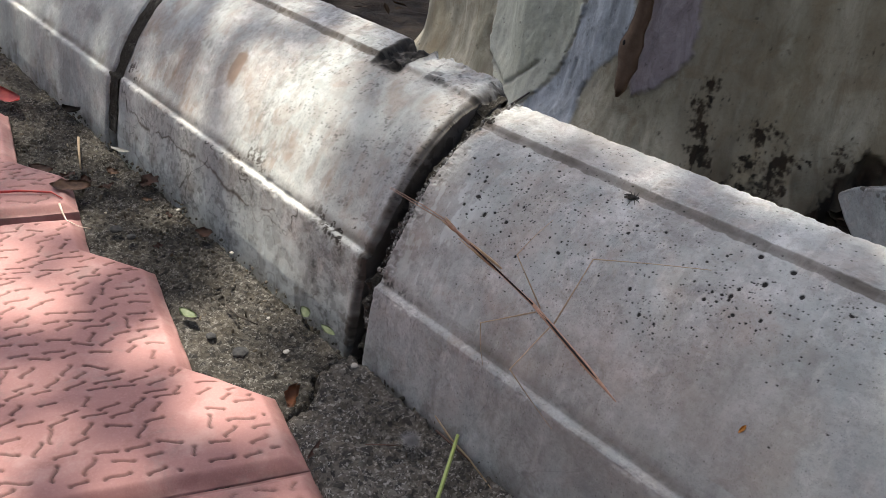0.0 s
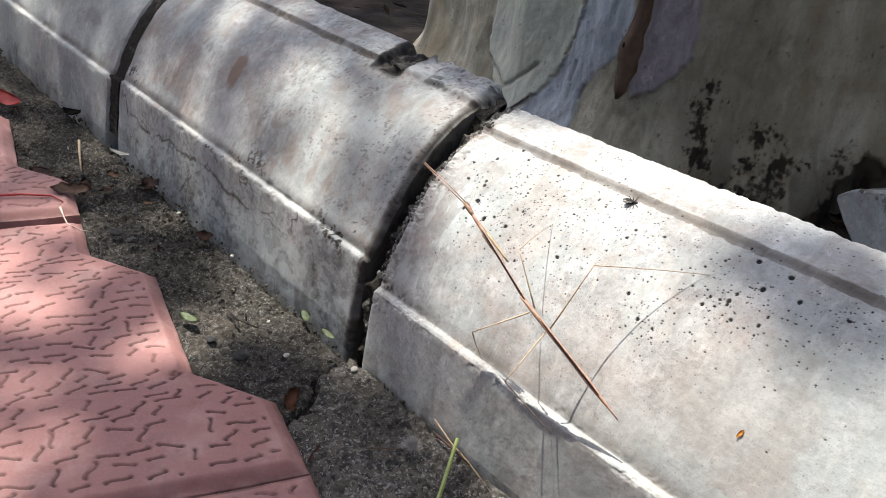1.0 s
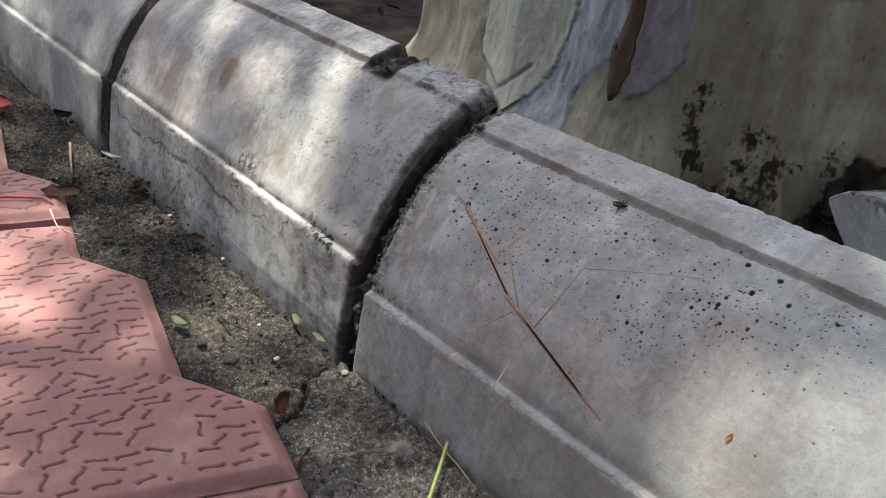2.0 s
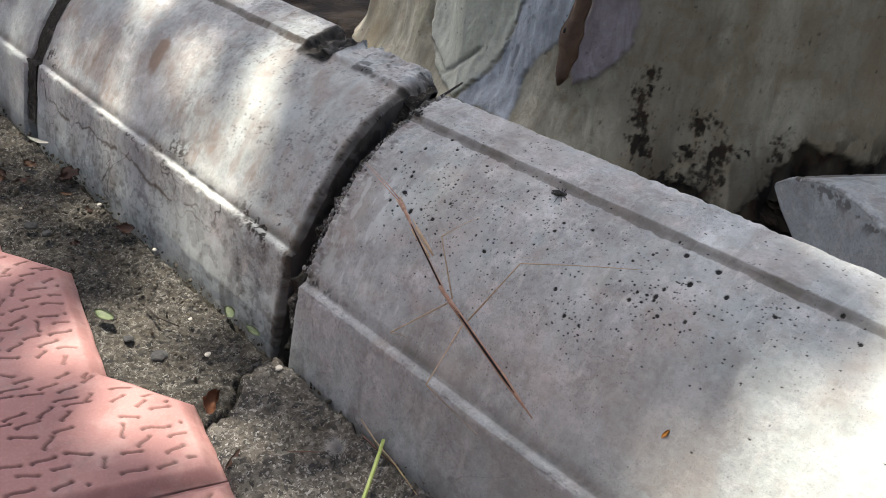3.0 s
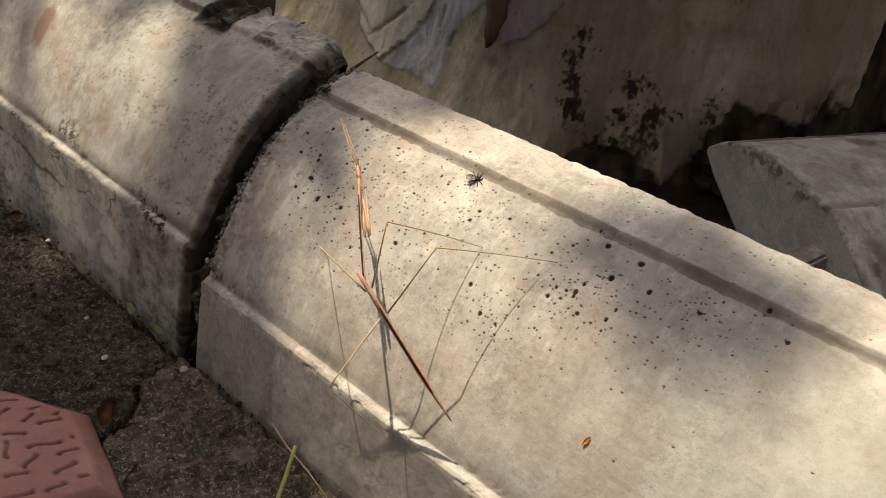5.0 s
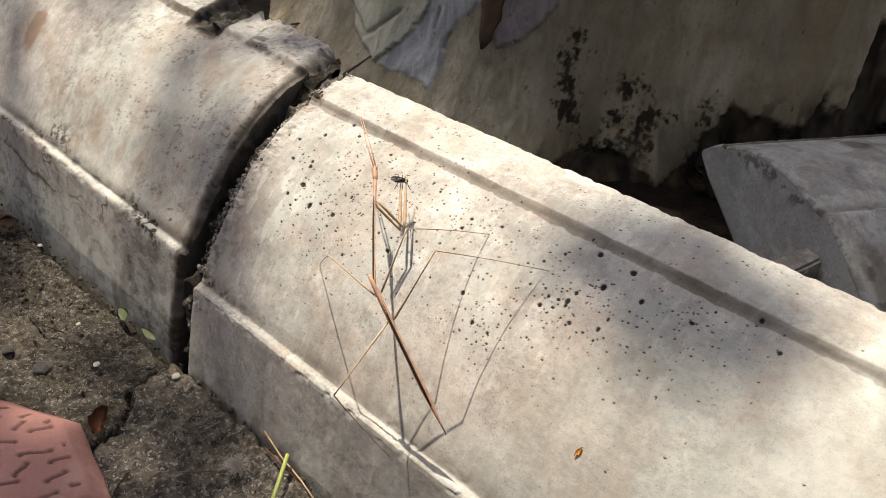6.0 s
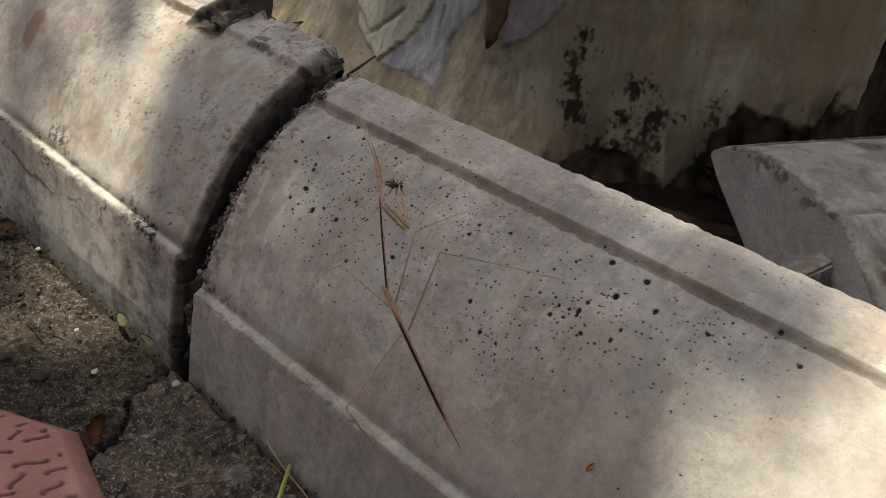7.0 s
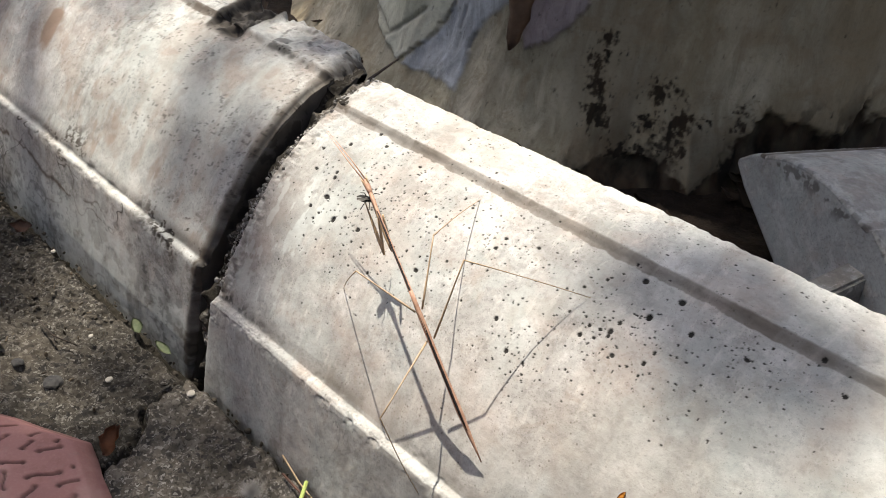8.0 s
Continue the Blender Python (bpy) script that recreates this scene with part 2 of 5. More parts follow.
BACK = [(0.0945, 0.0970), (0.0800, 0.02), (0.0640, -0.060)]


def resample(points, step):
    points = np.asarray(points)
    d = np.r_[0, np.cumsum(np.hypot(*np.diff(points, axis=0).T))]
    u = np.linspace(0, d[-1], int(d[-1] / step) + 1)
    return np.stack([np.interp(u, d, points[:, 0]), np.interp(u, d, points[:, 1])], 1)


def rounded(points, passes):
    p = np.array(points)
    for _ in range(passes):
        p[1:-1] = 0.25 * p[:-2] + 0.5 * p[1:-1] + 0.25 * p[2:]
    return p


def kerb_stone(length, m, label, seed, fine=0.0012, worn=None, end_wear=0.0025, until=9.0, grime_shade=0.0):
    """A precast kerb stone: battered plinth, ledge, curved face, raised flat strip on top. It runs along +x from its left end."""
    front = rounded(resample([(-0.01046, -0.026)] + FRONT[1:] + CAP, min(fine, 0.0009) * 0.75), 1)
    prof = np.vstack([[FRONT[0]], front, BACK])
    tang = np.gradient(prof, axis=0)
    nrm = np.stack([-tang[:, 1], tang[:, 0]], 1)
    nrm /= np.linalg.norm(nrm, axis=1)[:, None]
    nrm[len(front) - 3:len(front) + 1] = (0.35, 0.937)
    xs = np.unique(np.round(np.r_[np.linspace(0, 0.006, 8), np.arange(0.006, min(until, length - 0.006), fine), np.arange(until, length - 0.006, 0.004), np.linspace(length - 0.006, length, 8)], 5))
    nx, ns = len(xs), len(prof)
    X = np.repeat(xs, ns)
    Yp, Zp = np.tile(prof[:, 0], nx), np.tile(prof[:, 1], nx)
    Ny, Nz = np.tile(nrm[:, 0], nx), np.tile(nrm[:, 1], nx)
    P = np.stack([X, Yp, Zp], 1)
    off = 0.0006 * fbm(P * 16, 2, seed) + 0.00020 * fbm(P * 160, 3, seed + 5)
    edge = np.minimum(X, length - X)
    wear = end_wear * (1.0 + 0.9 * fbm(P * 90, 3, seed + 9))
    q = np.clip(edge / wear, 0, 1)
    off -= wear * (1 - np.sqrt(np.clip(1 - (1 - q) ** 2, 0, 1)))
    rim = np.exp(-((Zp - 0.0385) / 0.0028) ** 2) * (Yp < 0.006) + np.exp(-((Zp - 0.1125) / 0.003) ** 2) * (Yp > 0.066) * 0.6
    off -= 0.0010 * rim * np.clip(fbm(P * 170, 4, seed + 13) + 0.05, 0, 1) * 2
    off -= 0.0020 * np.exp(-((Yp - 0.0938) / 0.0024) ** 2) * (Zp > 0.108) * np.clip(fbm(P * 260, 4, seed + 15) + 0.15, 0, 1)
    dirt_shade, stain_shade = np.zeros(len(P)), np.zeros(len(P))
    rust, lime = np.zeros(len(P)), np.zeros(len(P))
    if worn:
        off, dirt_shade, stain_shade, *more = worn(P, off)
        rust = more[0] if more else rust
        lime = more[1] if len(more) > 1 else lime
    Y, Z = Yp + off * Ny, Zp + off * Nz
    verts = np.stack([X, Y, Z], 1)
    faces = [tuple(f) for f in grid_faces(nx, ns)]
    faces += [(k * ns, k * ns + ns - 1, (k + 1) * ns + ns - 1, (k + 1) * ns) for k in range(nx - 1)]
    smooth_faces = len(faces) - (nx - 1)
    for x, first in ((0.0, 0), (length, (nx - 1) * ns)):
        ring = np.arange(first, first + ns)
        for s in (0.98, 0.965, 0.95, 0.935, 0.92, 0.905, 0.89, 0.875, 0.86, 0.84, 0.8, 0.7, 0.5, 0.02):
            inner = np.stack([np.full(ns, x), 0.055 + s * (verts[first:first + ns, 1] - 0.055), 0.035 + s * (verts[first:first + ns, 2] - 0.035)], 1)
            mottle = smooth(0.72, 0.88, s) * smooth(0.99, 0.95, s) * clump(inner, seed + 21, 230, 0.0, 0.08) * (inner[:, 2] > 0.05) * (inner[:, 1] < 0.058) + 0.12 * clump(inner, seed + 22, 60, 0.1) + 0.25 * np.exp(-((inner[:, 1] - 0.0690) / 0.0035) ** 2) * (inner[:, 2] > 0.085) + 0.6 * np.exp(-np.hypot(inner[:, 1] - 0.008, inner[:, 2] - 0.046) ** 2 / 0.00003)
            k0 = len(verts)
            # Brown dirt and the joint's shade are both painted on the far end face.
            foul_shade = grime_shade * (x > 0) * (0.9 + 0.4 * fbm(inner * 90, 3, seed + 23))
            verts, dirt_shade, stain_shade = np.vstack([verts, inner]), np.r_[dirt_shade, 0.22 * mottle + 0.5 * foul_shade], np.r_[stain_shade, 0.6 * mottle + 0.9 * foul_shade]
            nxt = np.arange(k0, k0 + ns)
            faces += [(ring[k], ring[k + 1], nxt[k + 1], nxt[k]) for k in range(ns - 1)] + [(ring[ns - 1], ring[0], nxt[0], nxt[ns - 1])]
            ring = nxt
        faces.append(tuple(ring))
    ob = mesh_object("kerb_stone", verts, faces, KERB, masks={"dirt_shade": np.clip(dirt_shade, 0, 1), "stain_shade": np.clip(stain_shade, 0, 1), "rust": np.clip(np.r_[rust, np.zeros(len(verts) - len(rust))], 0, 1),
                                                                    "lime": np.clip(np.r_[lime, np.zeros(len(verts) - len(lime))], 0, 1), "craze": (grime_shade + 0.25) * 0.8 * (verts[:, 2] < 0.0385) * (verts[:, 1] < 0.003)})
    flat = np.arange(len(faces)) < smooth_faces
    ob.data.polygons.foreach_set("use_smooth", flat)
    ob.matrix_world = m
    return tagged(ob, label, "kerb", "kerb stones along the path")


def clump(P, seed, scale, level, width=0.12):
    """A soft patchy mask."""
    return smooth(level, level + width, fbm(P * scale, 4, seed))


def veins(P, seed, scale, width):
    """Thin wandering lines."""
    w = P + 0.012 * np.stack([fbm(P * 40, 3, seed + k) for k in (1, 2, 3)], 1)
    return np.exp(-(fbm(w * scale, 3, seed) / width) ** 2)


def common_stains(P, seed):
    X, Y, Z = P.T
    stain_shade = 0.86 * smooth(0.0661, 0.0666, Y + 0.0010 * fbm(P * 110, 3, seed + 1) + 0.0008 * fbm(P * 420, 3, seed + 6)) * smooth(0.0702, 0.0693, Y) * (Z > 0.105) * (0.9 + 0.5 * fbm(P * 60, 3, seed + 2))
    stain_shade += 0.70 * np.exp(-((Y - 0.0040) / 0.0015) ** 2) * (Z > 0.0390) * (0.6 + fbm(P * 40, 3, seed + 3))
    stain_shade += 0.14 * clump(P * np.array([1, 2.2, 0.6]), seed + 4, 55, 0.12)
    # Patchy darker tone towards the bottom.
    stain_shade += 0.35 * clump(P, seed + 5, 90, 0.0) * smooth(0.014, 0.000, Z)
    return stain_shade


def worn_middle(P, off):
    """The middle stone: crazed plinth, mould on the ledge, a chipped gap and a ragged end in the top strip."""
    X, Y, Z = P.T
    stain_shade = common_stains(P, 61) * (1 - 0.65 * smooth(0.250, 0.256, X) * (Z > 0.1))
    plinth = (Z < 0.037) * (Y < 0.002)
    stain_shade += 0.45 * plinth * veins(P, 63, 34, 0.018) * clump(P, 64, 30, 0.0) + 0.35 * plinth * veins(P, 163, 70, 0.03) * clump(P, 164, 40, 0.05)
    stain_shade += 0.35 * plinth * clump(P, 65, 150, 0.10) * smooth(0.05, 0.30, X)
    run = 0.0245 - 0.030 * (X - 0.10) + 0.016 * fbm(np.stack([X * 26, 0 * X, 0 * X], 1), 5, 261)
    stain_shade += 0.95 * plinth * np.exp(-((Z - run) / (0.0006 + 0.0008 * clump(P, 262, 60, 0.0))) ** 2) * smooth(0.015, 0.03, X) * smooth(0.245, 0.21, X) * clump(P, 263, 45, -0.45)
    lime = plinth * smooth(0.004, -0.008, Z - run + 0.004 * fbm(P * 120, 3, 270)) * (0.42 + 0.7 * fbm(P * np.array([60, 60, 30]), 4, 271)) + 0.35 * plinth * clump(P * np.array([1, 1, 0.5]), 272, 70, 0.05, 0.2)
    lime += 0.30 * (Z > 0.045) * clump(P * np.array([1.4, 1, 0.6]), 273, 55, 0.05, 0.25)
    drip = clump(P * np.array([1, 1, 0.33]), 264, 130, 0.02, 0.2) * clump(P, 265, 34, -0.02, 0.25)
    mould_dark = plinth * (0.34 * drip * smooth(0.08, 0.2, X) + 0.34 * clump(P, 266, 420, 0.06, 0.12) * clump(P, 267, 28, -0.08, 0.3))
    stain_shade += 0.30 * (Z > 0.042) * clump(P * np.array([1.5, 1, 0.5]), 268, 260, 0.14, 0.12) * clump(P, 269, 26, 0.0, 0.25)
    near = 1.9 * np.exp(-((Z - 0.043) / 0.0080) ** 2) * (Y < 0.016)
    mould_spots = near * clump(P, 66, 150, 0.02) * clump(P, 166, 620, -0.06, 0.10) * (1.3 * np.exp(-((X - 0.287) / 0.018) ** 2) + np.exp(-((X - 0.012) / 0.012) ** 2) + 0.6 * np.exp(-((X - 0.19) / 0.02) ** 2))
    stain_shade += 0.7 * mould_spots
    mould_dark = mould_dark + 0.55 * mould_spots
    u, v = (X - 0.1325) / 0.0065, (np.hypot(Y - 0.027, Z - 0.080) * np.sign(Z - 0.080)) / 0.013
    tilt = u + 0.25 * v
    rust = 0.85 * smooth(1.15, 0.65, np.hypot(tilt, v) + 0.3 * fbm(P * 150, 3, 67)) * (Z > 0.05) + 0.30 * clump(P, 167, 40, 0.16) * (Z > 0.05) + 0.22 * clump(P * np.array([1.3, 1, 0.6]), 168, 120, 0.12) * (Z > 0.045) + 0.42 * clump(P * np.array([1.8, 1, 0.4]), 170, 75, 0.06, 0.2) * smooth(0.040, 0.046, Z) * smooth(0.085, 0.055, Z)
    stain_shade += 0.24 * (Z > 0.05) * clump(P * np.array([1.6, 1, 0.35]), 68, 60, 0.10) * smooth(0.02, 0.10, Y)
    off = off + 0.0010 * np.exp(-((Z - 0.0425) / 0.005) ** 2) * smooth(0.0020, 0.0035, Y)
    speck = 0.7 * clump(P, 69, 760, 0.30, 0.05) * smooth(0.10, 0.24, X) * clump(P, 169, 60, -0.10) * smooth(0.05, 0.075, Z)
    top = smooth(0.0660, 0.0680, Y) * (Z > 0.09)
    rag = 0.003 * fbm(P * 120, 3, 71)
    gap = smooth(0.229, 0.232, X + rag) * smooth(0.254, 0.249, X + rag) * smooth(0.062, 0.068, Y + 0.5 * rag) * (Z > 0.09)
    end = smooth(0.252, 0.256, X + rag) * top
    off = off - 0.0050 * smooth(0.301, 0.312, X) ** 2 * smooth(0.056, 0.078, Y) * (Z > 0.07)
    off = off - gap * (0.0050 + 0.005 * fbm(P * 240, 3, 72)) - end * (0.002 + 0.004 * np.clip(fbm(P * 90, 4, 73) + 0.2, 0, 1)) * smooth(0.066, 0.090, Y) - end * (0.0010 * fbm(P * 330, 3, 78) + 0.0012 * smooth(0.076, 0.080, Y) * fbm(P * 620, 3, 79))
    notch = smooth(0.2265, 0.2285, X + rag) * smooth(0.2550, 0.2520, X + rag) * smooth(0.0605, 0.0640, Y + 0.5 * rag) * (Z > 0.09)
    stain_shade += 0.8 * notch
    # The right end's rim gets that same painted shade over its brown dirt.
    dirt_shade = mould_dark + notch * (0.70 + 0.9 * fbm(P * 260, 3, 75)) + 0.8 * speck + 0.6 * end * clump(P, 76, 190, 0.10) + 0.45 * smooth(0.3085, 0.3108, X + 0.15 * rag) * (0.9 + 0.8 * fbm(P * 160, 3, 77))
    stain_shade += 0.85 * smooth(0.3062, 0.3090, X + 0.25 * rag) * (0.85 + 0.6 * fbm(P * 220, 3, 80))
    return off, dirt_shade, stain_shade, rust, lime


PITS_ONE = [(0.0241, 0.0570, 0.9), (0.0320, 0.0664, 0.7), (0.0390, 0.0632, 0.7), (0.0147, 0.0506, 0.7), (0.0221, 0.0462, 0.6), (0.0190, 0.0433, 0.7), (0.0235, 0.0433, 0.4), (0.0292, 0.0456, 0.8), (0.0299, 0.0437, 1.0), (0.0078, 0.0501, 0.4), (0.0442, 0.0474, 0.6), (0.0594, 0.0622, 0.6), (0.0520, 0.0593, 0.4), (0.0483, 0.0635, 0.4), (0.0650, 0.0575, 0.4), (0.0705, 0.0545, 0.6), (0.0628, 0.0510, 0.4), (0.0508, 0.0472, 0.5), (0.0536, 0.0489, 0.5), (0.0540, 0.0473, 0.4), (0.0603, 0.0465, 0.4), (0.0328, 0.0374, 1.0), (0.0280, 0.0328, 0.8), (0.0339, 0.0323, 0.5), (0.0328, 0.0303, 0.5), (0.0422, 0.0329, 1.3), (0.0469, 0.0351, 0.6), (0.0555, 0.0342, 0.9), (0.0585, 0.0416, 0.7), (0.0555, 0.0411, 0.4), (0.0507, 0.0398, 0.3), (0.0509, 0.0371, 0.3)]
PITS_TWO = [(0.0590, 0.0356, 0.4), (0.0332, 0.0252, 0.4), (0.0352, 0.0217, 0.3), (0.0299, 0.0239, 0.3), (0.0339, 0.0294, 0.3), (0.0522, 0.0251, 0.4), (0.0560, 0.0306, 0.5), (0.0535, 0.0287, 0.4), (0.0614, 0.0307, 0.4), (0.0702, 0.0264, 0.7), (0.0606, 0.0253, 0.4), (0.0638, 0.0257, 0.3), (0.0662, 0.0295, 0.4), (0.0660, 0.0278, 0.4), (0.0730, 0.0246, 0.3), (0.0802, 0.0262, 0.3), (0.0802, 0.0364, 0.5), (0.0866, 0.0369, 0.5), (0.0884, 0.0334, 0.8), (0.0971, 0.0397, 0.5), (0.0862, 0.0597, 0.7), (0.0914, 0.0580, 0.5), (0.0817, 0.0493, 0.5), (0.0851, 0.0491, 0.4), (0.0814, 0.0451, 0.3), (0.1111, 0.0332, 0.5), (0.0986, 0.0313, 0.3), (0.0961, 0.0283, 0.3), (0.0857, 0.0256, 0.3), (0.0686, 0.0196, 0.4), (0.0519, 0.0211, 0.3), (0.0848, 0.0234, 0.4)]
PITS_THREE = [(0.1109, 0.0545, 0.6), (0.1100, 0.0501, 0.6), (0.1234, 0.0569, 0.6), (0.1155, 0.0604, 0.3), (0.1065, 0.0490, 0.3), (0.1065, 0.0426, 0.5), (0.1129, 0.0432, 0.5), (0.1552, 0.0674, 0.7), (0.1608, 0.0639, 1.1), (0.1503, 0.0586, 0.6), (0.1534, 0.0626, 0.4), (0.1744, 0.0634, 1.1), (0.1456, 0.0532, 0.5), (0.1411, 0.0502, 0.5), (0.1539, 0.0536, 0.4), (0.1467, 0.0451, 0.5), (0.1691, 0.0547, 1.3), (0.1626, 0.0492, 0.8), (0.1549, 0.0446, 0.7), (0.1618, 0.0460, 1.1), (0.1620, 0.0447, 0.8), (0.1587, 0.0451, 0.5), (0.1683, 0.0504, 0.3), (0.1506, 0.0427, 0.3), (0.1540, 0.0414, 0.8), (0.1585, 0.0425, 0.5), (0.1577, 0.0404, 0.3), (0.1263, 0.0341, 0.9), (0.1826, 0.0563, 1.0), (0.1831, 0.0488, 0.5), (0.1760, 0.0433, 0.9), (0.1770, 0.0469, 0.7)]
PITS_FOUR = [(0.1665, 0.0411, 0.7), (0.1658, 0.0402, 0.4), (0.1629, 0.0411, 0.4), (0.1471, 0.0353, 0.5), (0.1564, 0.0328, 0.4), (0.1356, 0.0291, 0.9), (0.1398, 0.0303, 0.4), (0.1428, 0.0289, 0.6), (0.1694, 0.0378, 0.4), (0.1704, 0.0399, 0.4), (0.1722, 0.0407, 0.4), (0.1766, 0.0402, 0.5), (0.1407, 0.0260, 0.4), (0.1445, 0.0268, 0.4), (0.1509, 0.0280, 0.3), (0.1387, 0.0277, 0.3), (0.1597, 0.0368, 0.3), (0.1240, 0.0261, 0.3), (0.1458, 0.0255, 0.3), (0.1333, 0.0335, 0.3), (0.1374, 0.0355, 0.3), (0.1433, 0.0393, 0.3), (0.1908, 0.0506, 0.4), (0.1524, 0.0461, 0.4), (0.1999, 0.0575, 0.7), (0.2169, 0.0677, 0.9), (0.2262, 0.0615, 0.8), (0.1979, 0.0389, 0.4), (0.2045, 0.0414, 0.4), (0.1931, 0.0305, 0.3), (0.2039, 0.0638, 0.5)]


def worn_pitted(P, off):
    """The near stone: air holes of many sizes in drifts, a gritty left rim, scuffs on the ledge."""
    X, Y, Z = P.T
    rng = np.random.RandomState(4)
    holes = [(x, y, r * 1e-3) for x, y, r in PITS_ONE + PITS_TWO + PITS_THREE + PITS_FOUR]
    for cx, cy, sx, sy, n in ((0.047, 0.041, 0.020, 0.012, 110), (0.072, 0.040, 0.025, 0.012, 80), (0.141, 0.030, 0.008, 0.006, 40), (0.165, 0.046, 0.016, 0.007, 60),
                              (0.200, 0.057, 0.014, 0.005, 45), (0.190, 0.040, 0.018, 0.006, 16), (0.105, 0.056, 0.014, 0.006, 45), (0.072, 0.084, 0.006, 0.003, 14), (0.184, 0.084, 0.02, 0.004, 22),
                              (0.120, 0.047, 0.050, 0.014, 60), (0.060, 0.052, 0.030, 0.018, 100), (0.150, 0.055, 0.050, 0.018, 70)):
        for _ in range(n):
            holes.append((rng.normal(cx, sx), rng.normal(cy, sy), rng.choice([0.00020, 0.00027, 0.00034], p=[0.5, 0.35, 0.15])))
    order = np.argsort(X, kind="stable")
    xs = X[order]
    dirt_shade = np.zeros(len(X))
    arc = np.interp(Y, [p[0] for p in FRONT[1:]] + [CAP[1][0], BACK[0][0]], np.r_[0, np.cumsum(np.hypot(*np.diff(np.array(FRONT[1:] + [CAP[1], BACK[0]]), axis=0).T))])
    ys = np.array([p[0] for p in FRONT[1:]] + [CAP[1][0], BACK[0][0]])
    arcs = np.r_[0, np.cumsum(np.hypot(*np.diff(np.array(FRONT[1:] + [CAP[1], BACK[0]]), axis=0).T))]
    off = off.copy()
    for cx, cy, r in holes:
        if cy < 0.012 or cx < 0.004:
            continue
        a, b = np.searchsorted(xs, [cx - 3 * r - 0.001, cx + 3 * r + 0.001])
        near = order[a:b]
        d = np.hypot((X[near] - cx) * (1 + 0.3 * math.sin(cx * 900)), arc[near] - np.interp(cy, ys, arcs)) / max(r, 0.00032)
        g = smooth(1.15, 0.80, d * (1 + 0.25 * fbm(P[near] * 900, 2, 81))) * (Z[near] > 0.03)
        # Holes stay shallow; their depth shade and their dirt are painted black.
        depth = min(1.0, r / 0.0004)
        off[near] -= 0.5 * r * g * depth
        dirt_shade[near] = np.maximum(dirt_shade[near], np.clip(1.7 * g, 0, 1) * (0.85 + 0.15 * depth))
    stain_shade = 0.8 * common_stains(P, 83)
    grit = smooth(0.012, 0.003, X + 0.006 * fbm(P * 130, 3, 84)) * (Z > 0.03)
    off += grit * 0.0010 * fbm(P * 520, 3, 85)
    stain_shade += 0.45 * grit * clump(P, 86, 300, 0.0)
    stain_shade += 0.16 * clump(P, 87, 38, 0.17) * smooth(0.03, 0.06, Y) + 0.12 * clump(P * np.array([1, 0.3, 0.3]), 88, 90, 0.18)
    crack = np.exp(-((Z - 0.0415) / 0.0022) ** 2) * (Y < 0.007) * smooth(0.045, 0.005, X)
    rust = 0.30 * smooth(0.034, 0.010, Y) * (Z > 0.041) * smooth(0.24, 0.12, X) * clump(P * np.array([1, 1, 0.6]), 187, 24, -0.12, 0.4)
    rust += 0.24 * (Z > 0.05) * clump(P, 188, 30, 0.12, 0.25) + 0.18 * (Z < 0.038) * clump(P, 189, 20, -0.05, 0.3)
    dirt_shade += 0.8 * crack * clump(P, 89, 420, 0.02)
    lime = 0.75 * clump(P * np.array([1.2, 0.7, 0.5]), 190, 210, 0.08, 0.12) * smooth(0.060, 0.015, X + 0.012 * fbm(P * 60, 2, 191)) * smooth(0.043, 0.052, Z) * smooth(0.105, 0.085, Z)
    lime += 0.25 * (Z > 0.045) * clump(P, 192, 36, 0.04, 0.25)
    return off, dirt_shade, stain_shade, rust, lime


def worn_far(P, off):
    return off, np.zeros(len(P)), common_stains(P, 91) + 0.25 * clump(P, 92, 45, 0.1)


def worn_spare(P, off):
    X, Y, Z = P.T
    edge = 0.5 * smooth(0.006, 0.001, X) * clump(P, 94, 260, 0.05) * (Z < 0.112)
    oval = smooth(1.2, 0.8, np.hypot((X - 0.085) / 0.009, (Y - 0.045) / 0.008) + 0.3 * fbm(P * 150, 3, 95)) * (Z > 0.05)
    # The last clump dulls the whole stone in place of deeper shade.
    return off, 0.8 * edge, common_stains(P, 93) + 0.5 * oval + 0.3 * clump(P, 96, 60, 0.08) + 0.30 * clump(P, 97, 25, -0.12, 0.3)


kerb_stone(0.312, pose(-0.325, 0.003, 0.0095), "weathered grey concrete kerb stone with a broken top edge", 11, 0.0010, worn_middle, 0.003, grime_shade=1.0)
kerb_stone(0.40, pose(-0.7385, 0.0, 0.0078), "pale grey concrete kerb stone in the row", 23, 0.003, worn_far)
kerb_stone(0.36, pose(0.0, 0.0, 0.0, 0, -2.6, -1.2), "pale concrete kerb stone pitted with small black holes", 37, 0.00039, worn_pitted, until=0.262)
k4m = Matrix(((0.506, -0.547, -0.665, 0), (0.862, 0.322, 0.390, 0), (0.0, -0.771, 0.634, 0), (0, 0, 0, 1)))
k4o = Vector((0.0768, 0.361, 0.02)) - k4m.to_3x3() @ Vector((0, 0.0915, 0.1135))
kerb_stone(0.45, Matrix.Translation(k4o) @ k4m, "spare grey concrete kerb stone tipped over on the soil", 51, 0.002, worn_spare, 0.0015)


